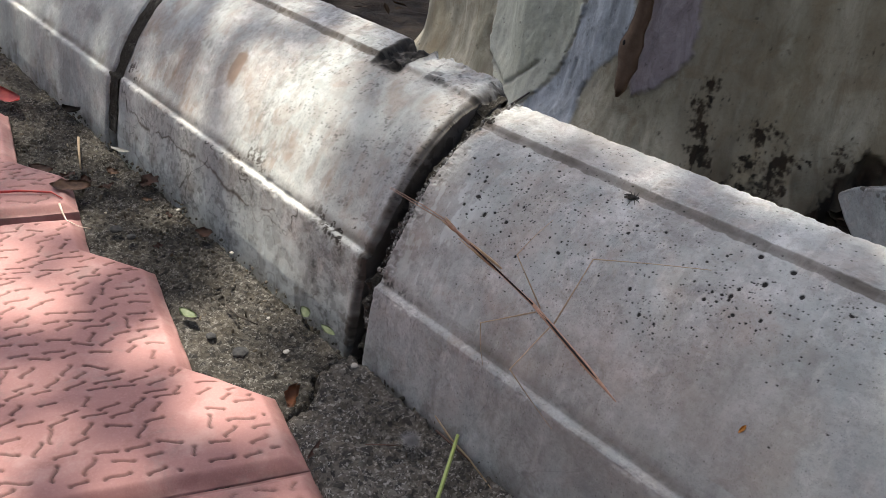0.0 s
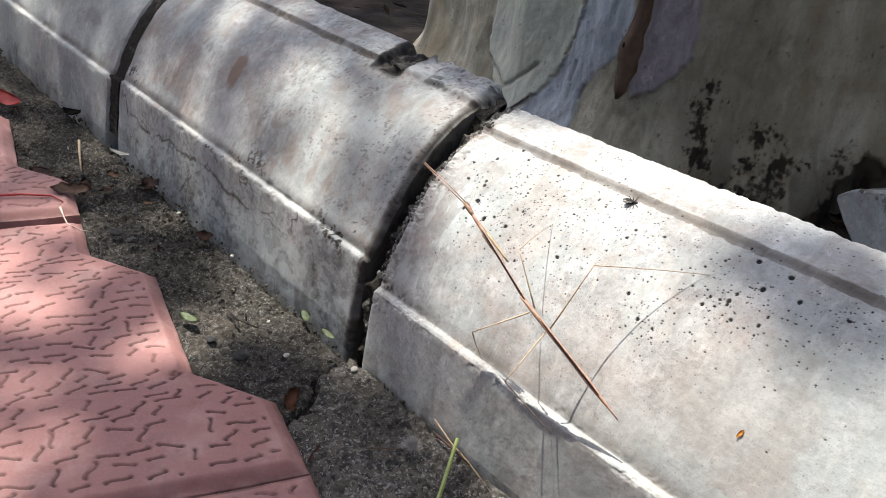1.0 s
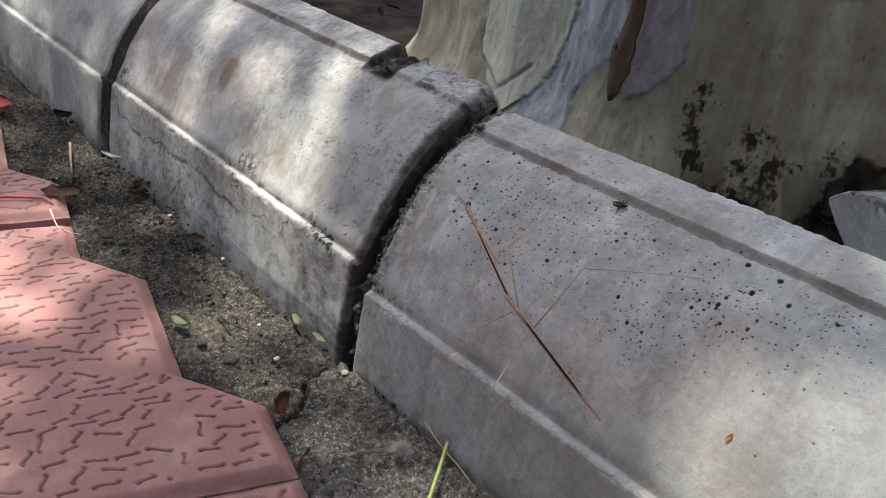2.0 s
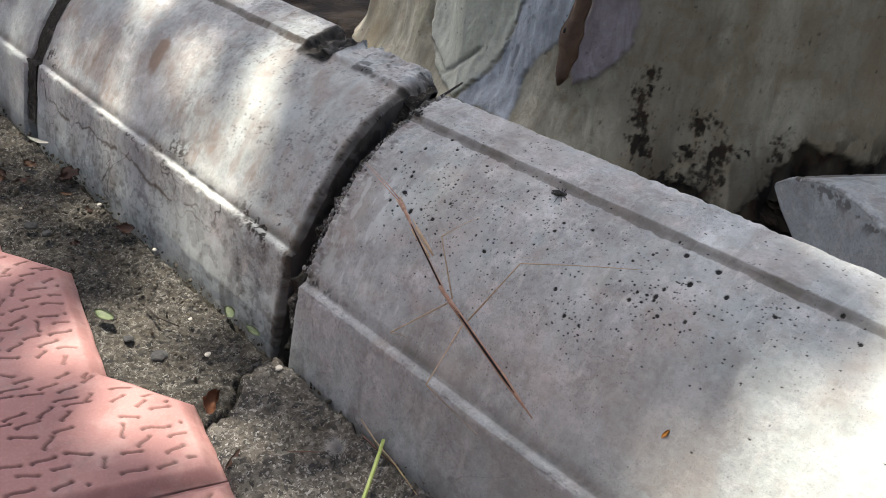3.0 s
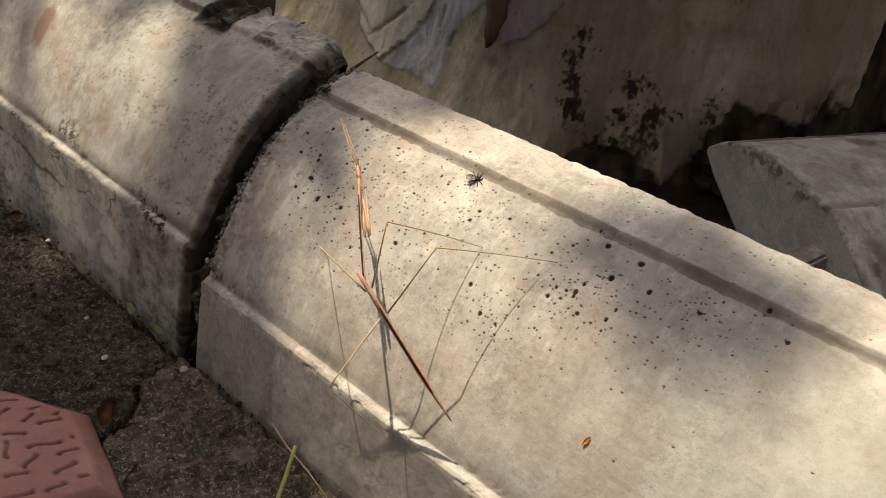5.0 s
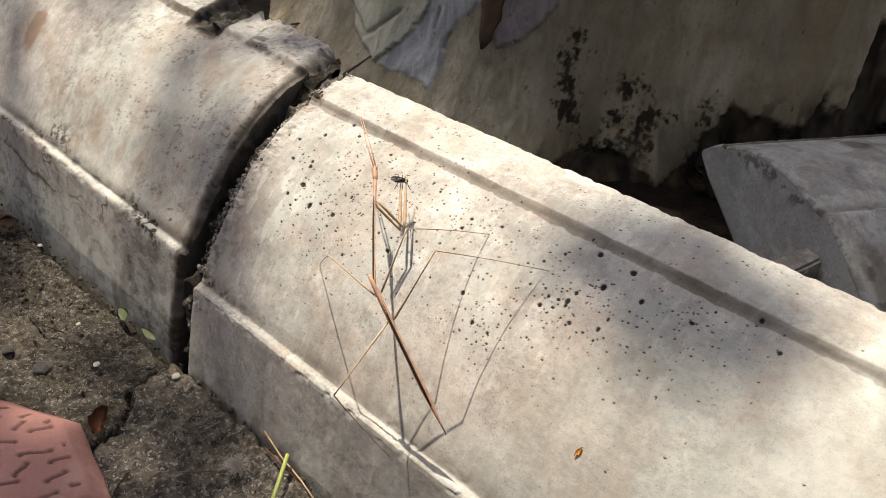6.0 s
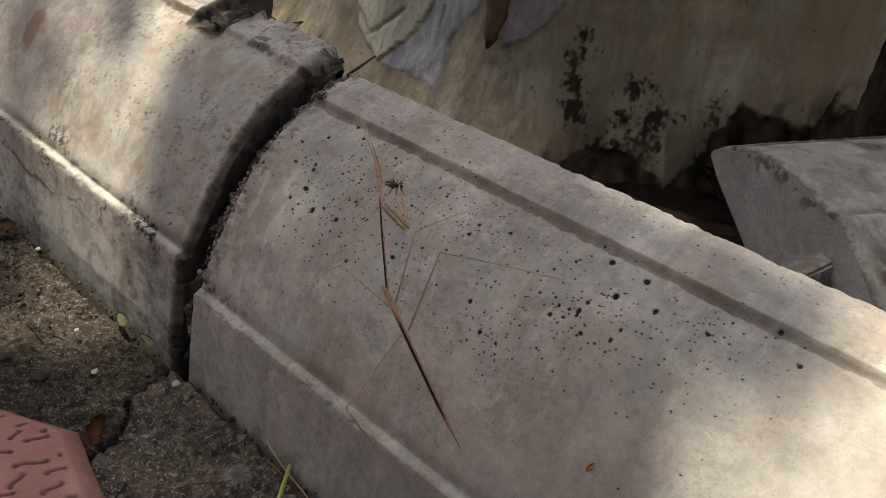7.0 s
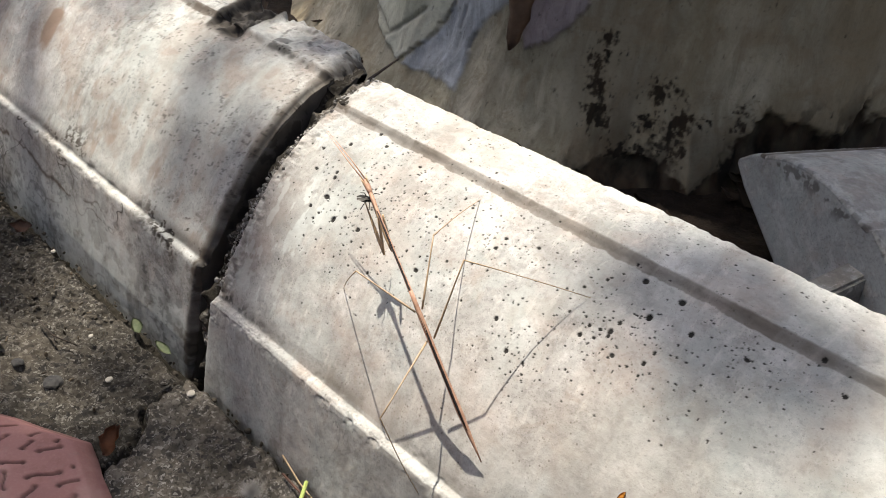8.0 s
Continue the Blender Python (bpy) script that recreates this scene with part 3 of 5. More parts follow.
def joint_fill(x0, x1, dy, dz, sink, rough, seed, pale=0.7, dark=-0.1):
    """Gritty mortar in the joint between two stones."""
    front = resample(FRONT[1:] + CAP[:4] + [(0.0890, 0.1160)], 0.0011)
    xs = np.arange(x0, x1 + 0.0005, 0.0010)
    tang = np.gradient(front, axis=0)
    nrm = np.stack([-tang[:, 1], tang[:, 0]], 1) / np.linalg.norm(tang, axis=1)[:, None]
    n = len(front)
    X = np.repeat(xs, n)
    Yp, Zp = np.tile(front[:, 0], len(xs)) + dy, np.tile(front[:, 1], len(xs)) + dz
    P = np.stack([X, Yp, Zp], 1)
    off = -sink * (1 - 0.85 * smooth(0.045, 0.085, Yp)) + rough * 1.6 * fbm(P * 130, 4, seed) + rough * 0.7 * fbm(P * 420, 2, seed + 3)
    Y, Z = Yp + off * np.tile(nrm[:, 0], len(xs)), Zp + off * np.tile(nrm[:, 1], len(xs))
    ob = mesh_object("joint_mortar", np.stack([X, Y, Z], 1), grid_faces(len(xs), n), MORTAR, masks={"pale": pale * clump(P, seed + 5, 160, 0.0), "dirt_shade": 0.7 * clump(P, seed + 6, 70, dark)})
    return tagged(ob, "dark gritty mortar in a kerb joint", "mortar", kind="structure")


joint_fill(-0.3425, -0.3235, 0.002, 0.0085, 0.0004, 0.0008, 101, 0.1, -0.4)
joint_fill(-0.016, -0.0075, 0.001, 0.003, 0.0120, 0.003, 103, 0.1, -0.4)
joint_fill(-0.0075, 0.003, 0.0, 0.000, 0.0030, 0.0042, 105, 1.0, 0.1)

def joint_crumbs():
    """Broken grey crumbs of mortar along the rim of the near stone."""
    rng = np.random.RandomState(33)
    unit = bmesh.new()
    bmesh.ops.create_icosphere(unit, subdivisions=1, radius=1.0)
    base, tris = np.array([v.co[:] for v in unit.verts]), np.array([[v.index for v in f.verts] for f in unit.faces])
    unit.free()
    line = resample(FRONT[4:] + CAP[:5], 0.0004)
    verts, faces = [], []
    for _ in range(760):
        u = rng.uniform(0.03, 1.0) ** 0.8
        y, z = line[int(u * (len(line) - 1))]
        r = rng.choice((0.0005, 0.0008, 0.0012, 0.0017), p=(0.35, 0.35, 0.2, 0.1))
        m = np.array(Euler(rng.uniform(0, 6, 3)).to_matrix())
        shape = base * (r * rng.uniform(0.6, 1.2, (len(base), 1))) * np.array([1, 0.8, 0.6])
        faces += [tuple(f) for f in tris + len(verts)]
        verts += [tuple(v) for v in shape @ m.T + np.array([rng.uniform(-0.0050, 0.0010), y + rng.uniform(0.0, 0.0026), z - rng.uniform(0.0002, 0.0026)])]
    k = Mat("mortar_crumb", 0.9)
    n = k.noise(700, 4)
    c = k.mix(k.span(k.island(), 0.0, 1.0), (0.10, 0.098, 0.095), (0.42, 0.415, 0.40))
    c = k.mix(k.times(k.span(n, 0.45, 0.65), 0.35), c, (0.10, 0.095, 0.09))
    ob = mesh_object("mortar_crumbs", verts, faces, k.done(c, ((n, 0.5, 0.0004),)), soft=False)
    return tagged(ob, "broken grey mortar crumbs in the kerb joint", "mortar", kind="stuff")


joint_crumbs()

# ---- ground ----
def soil_height(x, y):
    return -0.055 + 0.050 * math.exp(-((x - 0.16) / 0.13) ** 2 - ((y - 0.56) / 0.13) ** 2)


def ground_sheet():
    bm = bmesh.new()
    bmesh.ops.create_grid(bm, x_segments=200, y_segments=200, size=1.0)
    for v in bm.verts:
        r = max(abs(v.co.x), abs(v.co.y))
        k = 2.0 if r < 0.5 else 2.0 * (1 + (r - 0.5) ** 2 * 600)
        v.co.x, v.co.y = v.co.x * k, v.co.y * k
        v.co.z = soil_height(v.co.x, v.co.y) + (0.012 * noise.noise(v.co * 9) + 0.006 * noise.noise(v.co * 31) if abs(v.co.x) < 2 and abs(v.co.y) < 2 else 0)
        if v.co.y < 0.0:
            v.co.z = -0.06
    ob = part("ground", bm, SOIL, None)
    return tagged(ob, "dark bare soil with leaf litter", "soil", kind="structure")


ground_sheet()


def mortar_strip():
    xs, ys = np.r_[np.arange(-0.9, -0.45, 0.002), np.arange(-0.45, 0.16, 0.0009), np.arange(0.16, 0.42, 0.003)], np.arange(-0.095, 0.004, 0.0009)
    X, Y = [a.ravel() for a in np.meshgrid(xs, ys, indexing="ij")]
    P = np.stack([X, Y, 0 * X], 1)
    Z = -0.0028 + 0.0036 * fbm(P * 28, 3, 3) + 0.0032 * fbm(P * 150, 3, 7) + 0.0030 * np.clip(fbm(P * 420, 2, 9) + 0.1, 0, 1)
    crack = 0.012 + 0.012 * fbm(P * 30, 3, 21) + 0.006 * fbm(P * 140, 2, 22) - 0.35 * (Y + 0.02)
    c = np.exp(-((X - crack + 0.012) / 0.0015) ** 2)
    Z += 0.004 * smooth(0, 0.006, X - crack + 0.012) - 0.006 * c
    Z -= 0.013 * smooth(-0.0165, -0.0105, Y + 0.004 * fbm(P * 90, 3, 33))
    Z -= 0.015 * smooth(0.001, -0.004, Y - np.interp(((X - 0.004) / 0.134) % 1.0, [0, 0.69, 1.0], [-0.0620, -0.0835, -0.0620]))
    pale = smooth(0.0, 0.006, X - crack + 0.012) * (0.65 + 0.6 * fbm(P * 35, 4, 31))
    # Kerb-foot shadow line is painted into the mask, next to the dark crack.
    ob = mesh_object("mortar", np.stack([X, Y, Z], 1), grid_faces(len(xs), len(ys)), MORTAR, masks={"pale": pale, "dirt_shade": 0.8 * c + 0.85 * smooth(-0.016, -0.011, Y)})
    return tagged(ob, "rough dark grey cement bedding between pavers and kerb", "mortar", kind="structure")


mortar_strip()


# ---- pavers: right edge as a zigzag of out and in corners ----
def paver_edge(x):
    period = 0.134
    u = ((x - 0.004) / period) % 1.0
    return np.interp(u, [0, 0.69, 1.0], [-0.0620, -0.0835, -0.0620])


def paver(x0, x1, width, step, label, seed, lift=0.004):
    xs = np.r_[x0, np.arange(x0, x1, step), x1, x1]
    vs = np.unique(np.round(np.r_[-0.03, -0.004, np.linspace(0, 0.006, 7), np.arange(0.006, width, step)], 5))
    X, V = [a.ravel() for a in np.meshgrid(xs, vs, indexing="ij")]
    skirt = np.zeros((len(xs), len(vs)))
    skirt[0], skirt[-1] = 1, 1
    skirt = skirt.ravel()
    depth = np.where(V < 0, -V, 0)
    inn = np.clip(V, 0, None)
    edge = paver_edge(X)
    P = np.stack([X, V, 0 * X + seed], 1)
    Y = edge - inn + 0.0008 * fbm(P * 80, 2, seed)
    side = np.minimum(np.minimum(X - x0, x1 - X), inn)
    Z = -depth - 0.0045 * (1 - smooth(0, 0.007, side)) + 0.0008 * fbm(P * 40, 3, seed)
    rng = np.random.RandomState(seed)
    dirt_shade = np.zeros(len(X))
    marks = [(x0 + 0.0080 * i, -0.064 - 0.0128 * j - (0.0064 if i % 2 else 0)) for i in range(int((x1 - x0) / 0.0080) + 1) for j in range(int(width / 0.0128))]
    for mx, my in marks:
        cx, cy = mx + rng.normal(0, 0.0014), my + rng.normal(0, 0.0012)
        a, l = rng.choice([1.75, 1.90, 2.05, 2.25, 2.7, 1.45]) + rng.normal(0, 0.16), rng.uniform(0.0026, 0.0054)
        if rng.rand() < 0.08:
            continue
        near = np.nonzero((abs(X - cx) < 0.008) & (abs(Y - cy) < 0.008) & (side > 0.008))[0]
        if not len(near):
            continue
        ca, sa = math.cos(a), math.sin(a)
        u = (X[near] - cx) * ca + (Y[near] - cy) * sa
        w = -(X[near] - cx) * sa + (Y[near] - cy) * ca + 0.0007 * np.sin(u * 520)
        d = np.hypot(np.clip(abs(u) - l, 0, None), w)
        g = np.exp(-(d / (0.00050 + 0.00030 * (np.abs(u) > 0.8 * l))) ** 2)
        Z[near] -= 0.0013 * g
        dirt_shade[near] = np.maximum(dirt_shade[near], g * rng.uniform(0.7, 1))
    # Sides, ends and rims get a darker tone, as the sunk marks do.
    dirt_shade = np.maximum(dirt_shade, smooth(0.002, 0.012, depth))
    dirt_shade = np.maximum(dirt_shade, 0.75 * skirt)
    Z = np.where(skirt > 0, np.minimum(Z, -0.030), Z)
    dirt_shade = np.maximum(dirt_shade, 0.7 * smooth(0.004, 0.0, side) * (0.6 + fbm(P * 120, 3, seed + 2)))
    verts = np.stack([X - 0.42 * inn, Y, Z + lift], 1)
    ob = mesh_object("paver", verts, grid_faces(len(xs), len(vs))[:, ::-1], PAVER, masks={"dirt_shade": dirt_shade})
    return tagged(ob, label, "paver", "red pavers")


paver(-0.2150, 0.0525, 0.20, 0.0006, "red zigzag paving block with a grooved worm pattern", 5)
paver(-0.484, -0.2165, 0.20, 0.0010, "red zigzag paving block standing slightly proud of its neighbour", 6, 0.009)
paver(0.0535, 0.32, 0.20, 0.0010, "red zigzag paving block with a grooved worm pattern", 8)


def joint_sand(x, seed):
    """Sand and dirt swept into the joint between two pavers."""
    us, vs = np.arange(-0.0045, 0.0046, 0.0006), np.arange(0.001, 0.19, 0.0008)
    A, V = [a.ravel() for a in np.meshgrid(us, vs, indexing="ij")]
    P = np.stack([x + A, V, 0 * A + seed], 1)
    Z = -0.0016 + 0.0018 * fbm(P * 260, 3, seed) - 60 * A * A
    verts = np.stack([x + A - 0.42 * V, paver_edge(x) - V, Z], 1)
    ob = mesh_object("joint_sand", verts, grid_faces(len(us), len(vs)), MORTAR, masks={"pale": 0.5 * clump(P, seed + 1, 300, 0.0), "dirt_shade": 0.5 * clump(P, seed + 2, 90, 0.0)})
    return tagged(ob, "dirt and sand swept into a paver joint", "sand", kind="structure")


joint_sand(-0.2155, 141)
joint_sand(0.0530, 145)


# ---- plain walls out of view, added on two sides to block low sky light ----
def unseen_wall(name, x0, y0, x1, y1, height):
    bm = bmesh.new()
    bmesh.ops.create_cube(bm, size=1.0)
    length, turn = math.hypot(x1 - x0, y1 - y0), math.degrees(math.atan2(y1 - y0, x1 - x0))
    bmesh.ops.transform(bm, matrix=pose((x0 + x1) / 2, (y0 + y1) / 2, height / 2 - 0.1, 0, 0, turn) @ Matrix.Diagonal((length, 0.2, height, 1)), verts=bm.verts)
    return tagged(part(name, bm, PLASTER, None), "plain grey plastered wall, added out of view to block light", "wall", kind="structure")


PLASTER = plain("unseen_wall_plaster", (0.20, 0.195, 0.185), (0.28, 0.27, 0.255), 6, 0.9, 0.002)
unseen_wall("unseen_south", -4.0, -2.6, 3.4, -2.6, 2.3)
unseen_wall("unseen_east", 3.3, -2.48, 3.3, 3.0, 2.3)


# ---- tree ----
def inside(poly, u, v, blur, wobble):
    """Soft mask of a polygon in (u, v)."""
    pts = np.array(poly)
    best = np.full(len(u), 9.0)
    odd = np.zeros(len(u), bool)
    for (x0, y0), (x1, y1) in zip(pts, np.roll(pts, -1, 0)):
        dx, dy = x1 - x0, y1 - y0
        k = np.clip(((u - x0) * dx + (v - y0) * dy) / (dx * dx + dy * dy), 0, 1)
        best = np.minimum(best, np.hypot(u - x0 - k * dx, v - y0 - k * dy))
        cross = ((y0 > v) != (y1 > v)) & (u < (x1 - x0) * (v - y0) / (y1 - y0 + 1e-12) + x0)
        odd ^= cross
    d = np.where(odd, best, -best) + wobble
    return smooth(-blur, blur, d)


ARC = 0.28
PALE = [(-2.087, 0.075), (-2.07, 0.20), (-1.56, 0.21), (-1.571, 0.101), (-1.608, 0.048), (-1.656, 0.016), (-1.775, -0.021), (-1.928, -0.01), (-2.04, 0.016)]
BLUE = [(-1.571, 0.101), (-1.56, 0.21), (-1.36, 0.21), (-1.395, 0.112), (-1.36, 0.098), (-1.391, 0.074), (-1.401, 0.061), (-1.473, 0.043), (-1.509, 0.021), (-1.519, -0.022), (-1.632, -0.019), (-1.756, -0.022), (-1.641, 0.017), (-1.605, 0.051)]
MAUVE = [(-1.34, 0.117), (-1.33, 0.20), (-1.17, 0.20), (-1.18, 0.124), (-1.163, 0.097), (-1.166, 0.076), (-1.197, 0.061), (-1.253, 0.041), (-1.324, 0.029), (-1.35, 0.049), (-1.33, 0.072), (-1.32, 0.095)]
# The last high points lay the dark recess beside the trunk into bark colour.
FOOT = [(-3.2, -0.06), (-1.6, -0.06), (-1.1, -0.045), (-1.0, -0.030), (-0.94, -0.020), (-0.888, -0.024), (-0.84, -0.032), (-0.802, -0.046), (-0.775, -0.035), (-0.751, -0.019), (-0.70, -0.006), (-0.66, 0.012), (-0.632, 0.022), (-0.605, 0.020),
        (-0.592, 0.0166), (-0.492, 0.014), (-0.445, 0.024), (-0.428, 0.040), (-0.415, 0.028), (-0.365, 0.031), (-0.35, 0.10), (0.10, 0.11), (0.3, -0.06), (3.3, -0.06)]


CREASES = [[(-2.088, 0.045), (-2.072, 0.026), (-2.026, 0.012), (-1.968, 0.0045), (-1.91, -0.0006), (-1.865, -0.0045)], [(-1.708, 0.0306), (-1.754, 0.0176), (-1.81, 0.0044), (-1.872, -0.0075)],
           [(-1.56, 0.0431), (-1.569, 0.0255)], [(-1.506, 0.0256), (-1.515, 0.0141)]]


def nearest(lines, u, v):
    """Distance from (u, v) to the nearest of the lines."""
    best = np.full(len(u), 9.0)
    for line in lines:
        for (x0, y0), (x1, y1) in zip(line, line[1:]):
            dx, dy = x1 - x0, y1 - y0
            k = np.clip(((u - x0) * dx + (v - y0) * dy) / (dx * dx + dy * dy), 0, 1)
            best = np.minimum(best, np.hypot(u - x0 - k * dx, v - y0 - k * dy))
    return best


def trunk():
    tree = tagged(new("tree"), "large smooth-barked tree with peeling patchy bark", "tree")
    tree.location = (-0.19, 0.64, -0.06)
    zs = np.r_[np.arange(-0.05, 0.0, 0.0025), np.arange(0.0, 0.20, 0.0011), np.arange(0.20, 0.34, 0.0022), np.arange(0.34, 3.6, 0.06)]
    th = np.r_[np.arange(-3.1, -1.8, 0.009), np.arange(-1.8, -0.33, 0.0034), np.arange(-0.33, 0.5, 0.01), np.linspace(0.5, 2 * math.pi - 3.1, 60)[:-1]]
    na = len(th)
    Zr, T = [a.ravel() for a in np.meshgrid(zs, th, indexing="ij")]
    Zw = Zr - 0.06
    C = np.stack([np.cos(T) * 2.2, np.sin(T) * 2.2, Zr * 2.2], 1)
    Q = np.stack([np.cos(T) * ARC, np.sin(T) * ARC, Zw], 1)
    U = T * ARC
    wob = 0.0042 * fbm(Q * 70, 4, 131) + 0.0024 * fbm(Q * 210, 3, 132)
    pale, blue, mauve = [inside([(a * ARC, z) for a, z in p], U, Zw, 0.0028, wob) for p in (PALE, BLUE, MAUVE)]
    r = 0.272 + 0.035 * np.exp(-(Zw + 0.05) / 0.04) - 0.03 * np.clip(Zr, 0, 4)
    r += 0.075 * np.exp(-((T + 0.05) / 0.62) ** 2) * smooth(1.2, 0.1, Zr)
    r += 0.085 * np.exp(-((T + 2.75) / 0.42) ** 2) * smooth(1.2, 0.1, Zr)
    r += 0.010 * fbm(C * 1.5, 3, 41) + 0.0028 * fbm(Q * np.array([40, 40, 12]), 3, 43) + 0.0007 * fbm(Q * np.array([170, 170, 90]), 3, 44)
    r += 0.0030 * pale + 0.0012 * blue + 0.0022 * mauve
    fold = 0.006 * np.sin(U * 60 + 9 * Zw + 2.0 * fbm(Q * 14, 2, 45)) * smooth(-1.45, -1.75, T) * smooth(-0.05, 0.03, Zw)
    cut = nearest([[(a * ARC, z) for a, z in line] for line in CREASES], U + 0.0015 * fbm(Q * 160, 3, 58), Zw)
    r -= 0.0020 * np.exp(-(cut / 0.0024) ** 2)
    r += fold * 0.9 + 0.0016 * fbm(Q * np.array([90, 90, 45]), 3, 46)
    blot = np.zeros(len(T))
    for a, z, sa, sz in ((-1.091, 0.053, 0.024, 0.009), (-1.096, 0.034, 0.032, 0.013), (-1.085, 0.014, 0.034, 0.014), (-1.071, -0.004, 0.036, 0.012), (-0.908, 0.020, 0.042, 0.012),
                         (-0.932, -0.004, 0.030, 0.008), (-0.836, 0.001, 0.040, 0.009), (-0.87, -0.019, 0.050, 0.013), (-0.70, 0.012, 0.03, 0.01), (-0.98, -0.03, 0.06, 0.012)):
        blot = np.maximum(blot, np.exp(-((T - a) / (1.25 * sa)) ** 2 - ((Zw - z) / (1.25 * sz)) ** 2))
    mould_dark = 0.90 * smooth(-0.20, 0.42, 1.1 * fbm(Q * np.array([400, 400, 320]), 3, 47) + 0.45 * fbm(Q * 120, 3, 50) - 0.60 + 0.80 * blot)
    mould_dark = np.maximum(mould_dark, 0.95 * smooth(0.50, 0.72, 0.72 * blot + 0.85 * fbm(Q * np.array([210, 210, 165]), 5, 59) + 0.25 * fbm(Q * 60, 2, 60)))
    smear = smooth(-1.16, -1.05, T) * smooth(-0.50, -0.70, T) * smooth(0.035, -0.03, Zw) * smooth(0.02, 0.34, fbm(Q * np.array([60, 60, 16]), 4, 57) + 0.10)
    mould_dark = np.maximum(mould_dark, 0.62 * smear)
    # where the sound bark ends over the rotten foot; the side recess's shade is painted in too
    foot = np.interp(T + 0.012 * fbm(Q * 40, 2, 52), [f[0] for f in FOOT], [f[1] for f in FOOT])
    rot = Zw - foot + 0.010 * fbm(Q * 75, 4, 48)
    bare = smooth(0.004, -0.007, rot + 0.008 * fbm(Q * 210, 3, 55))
    mould_dark = np.maximum(mould_dark, (0.95 + 0.3 * fbm(Q * np.array([110, 110, 50]), 3, 53)) * bare)
    # Blotchy darker band just above that boundary.
    mould_dark = np.maximum(mould_dark, 0.55 * smooth(0.030, 0.0, rot) * smooth(-0.02, 0.16, fbm(Q * np.array([120, 120, 60]), 4, 56)))
    r -= 0.0016 * bare + 0.006 * smooth(0.004, -0.03, rot)
    r += 0.003 * bare * fbm(Q * np.array([80, 80, 30]), 3, 54)
    tan = smooth(-1.25, -0.9, T) * (0.45 + 1.5 * fbm(Q * np.array([60, 60, 9]), 4, 49)) + 0.6 * smooth(0.022, 0.0, rot) + 0.25 * blot
    X, Y = r * np.cos(T), r * np.sin(T)
    X = X - 0.05 * np.clip(Zr - 0.3, 0, 9)
    Y = Y + 0.10 * np.clip(Zr - 0.3, 0, 9)
    # Crease shade is put into the colour, along with darker layer rims.
    edge = np.clip(4 * pale * (1 - pale), 0, 1) * 0.18 + np.clip(4 * mauve * (1 - mauve), 0, 1) * 0.14 + 0.38 * np.exp(-(cut / 0.0020) ** 2)
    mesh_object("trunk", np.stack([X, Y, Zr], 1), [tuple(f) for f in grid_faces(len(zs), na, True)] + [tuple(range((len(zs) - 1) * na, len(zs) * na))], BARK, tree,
                masks={"mould_dark": np.clip(mould_dark + edge, 0, 1), "blue": blue, "mauve": mauve, "tan": np.clip(tan, 0, 1), "pale": pale})
    # curled brown flake of old bark with a knot
    bm = bmesh.new()
    line = [(-1.357, 0.029, 0.0025), (-1.353, 0.036, 0.0058), (-1.350, 0.046, 0.0070), (-1.344, 0.056, 0.0088), (-1.349, 0.066, 0.0102), (-1.345, 0.076, 0.0098), (-1.336, 0.086, 0.0082), (-1.327, 0.10, 0.0072), (-1.322, 0.125, 0.0048), (-1.32, 0.16, 0.0040)]
    rows = []
    for a, z, half in line:
        row = []
        for k in range(13):
            u = (k - 6) / 6
            rr = 0.280 + 0.0035 + 0.0045 * (1 - u * u) + 0.0007 * noise.noise((u * 3, z * 150, 1)) + 0.03 * max(0, z - 0.1) * 0.2
            t = a + u * half / 0.28 + 0.010 * noise.noise((u * 1.2, z * 110, 4))
            row.append(bm.verts.new((rr * math.cos(t), rr * math.sin(t), z + 0.06)))
        rows.append(row)
    for p, q in zip(rows, rows[1:]):
        for k in range(12):
            bm.faces.new((p[k], p[k + 1], q[k + 1], q[k])).smooth = True
    bmesh.ops.solidify(bm, geom=bm.faces[:], thickness=0.002)
    part("bark_flake", bm, FLAKE, tree, "curled brown flake of old bark")
    bm = bmesh.new()
    bmesh.ops.create_uvsphere(bm, u_segments=12, v_segments=8, radius=0.0022)
    a = -1.362
    bmesh.ops.transform(bm, matrix=Matrix.Translation((0.2855 * math.cos(a), 0.2855 * math.sin(a), 0.136)) @ Matrix.Diagonal((1, 0.9, 1.5, 1)), verts=bm.verts)
    part("knot", bm, plain("knot_dark", (0.012, 0.009, 0.007), (0.03, 0.02, 0.015)), tree, "dark knot in the bark flake")
    return tree


tree = trunk()


# ---- crown, out of view: leaves over the kerb, with gaps through which the sun falls ----
H = 3.0
GAPS = [(0.185, 0.055, 0.180, 0.078, 0.0), (-0.148, 0.062, 0.078, 0.024, 0.42), (0.015, -0.112, 0.042, 0.018, 0.66), (-0.19, -0.13, 0.03, 0.02, 0.70), (0.068, -0.064, 0.030, 0.012, 0.50), (-0.07, 0.052, 0.12, 0.046, 0.50)]


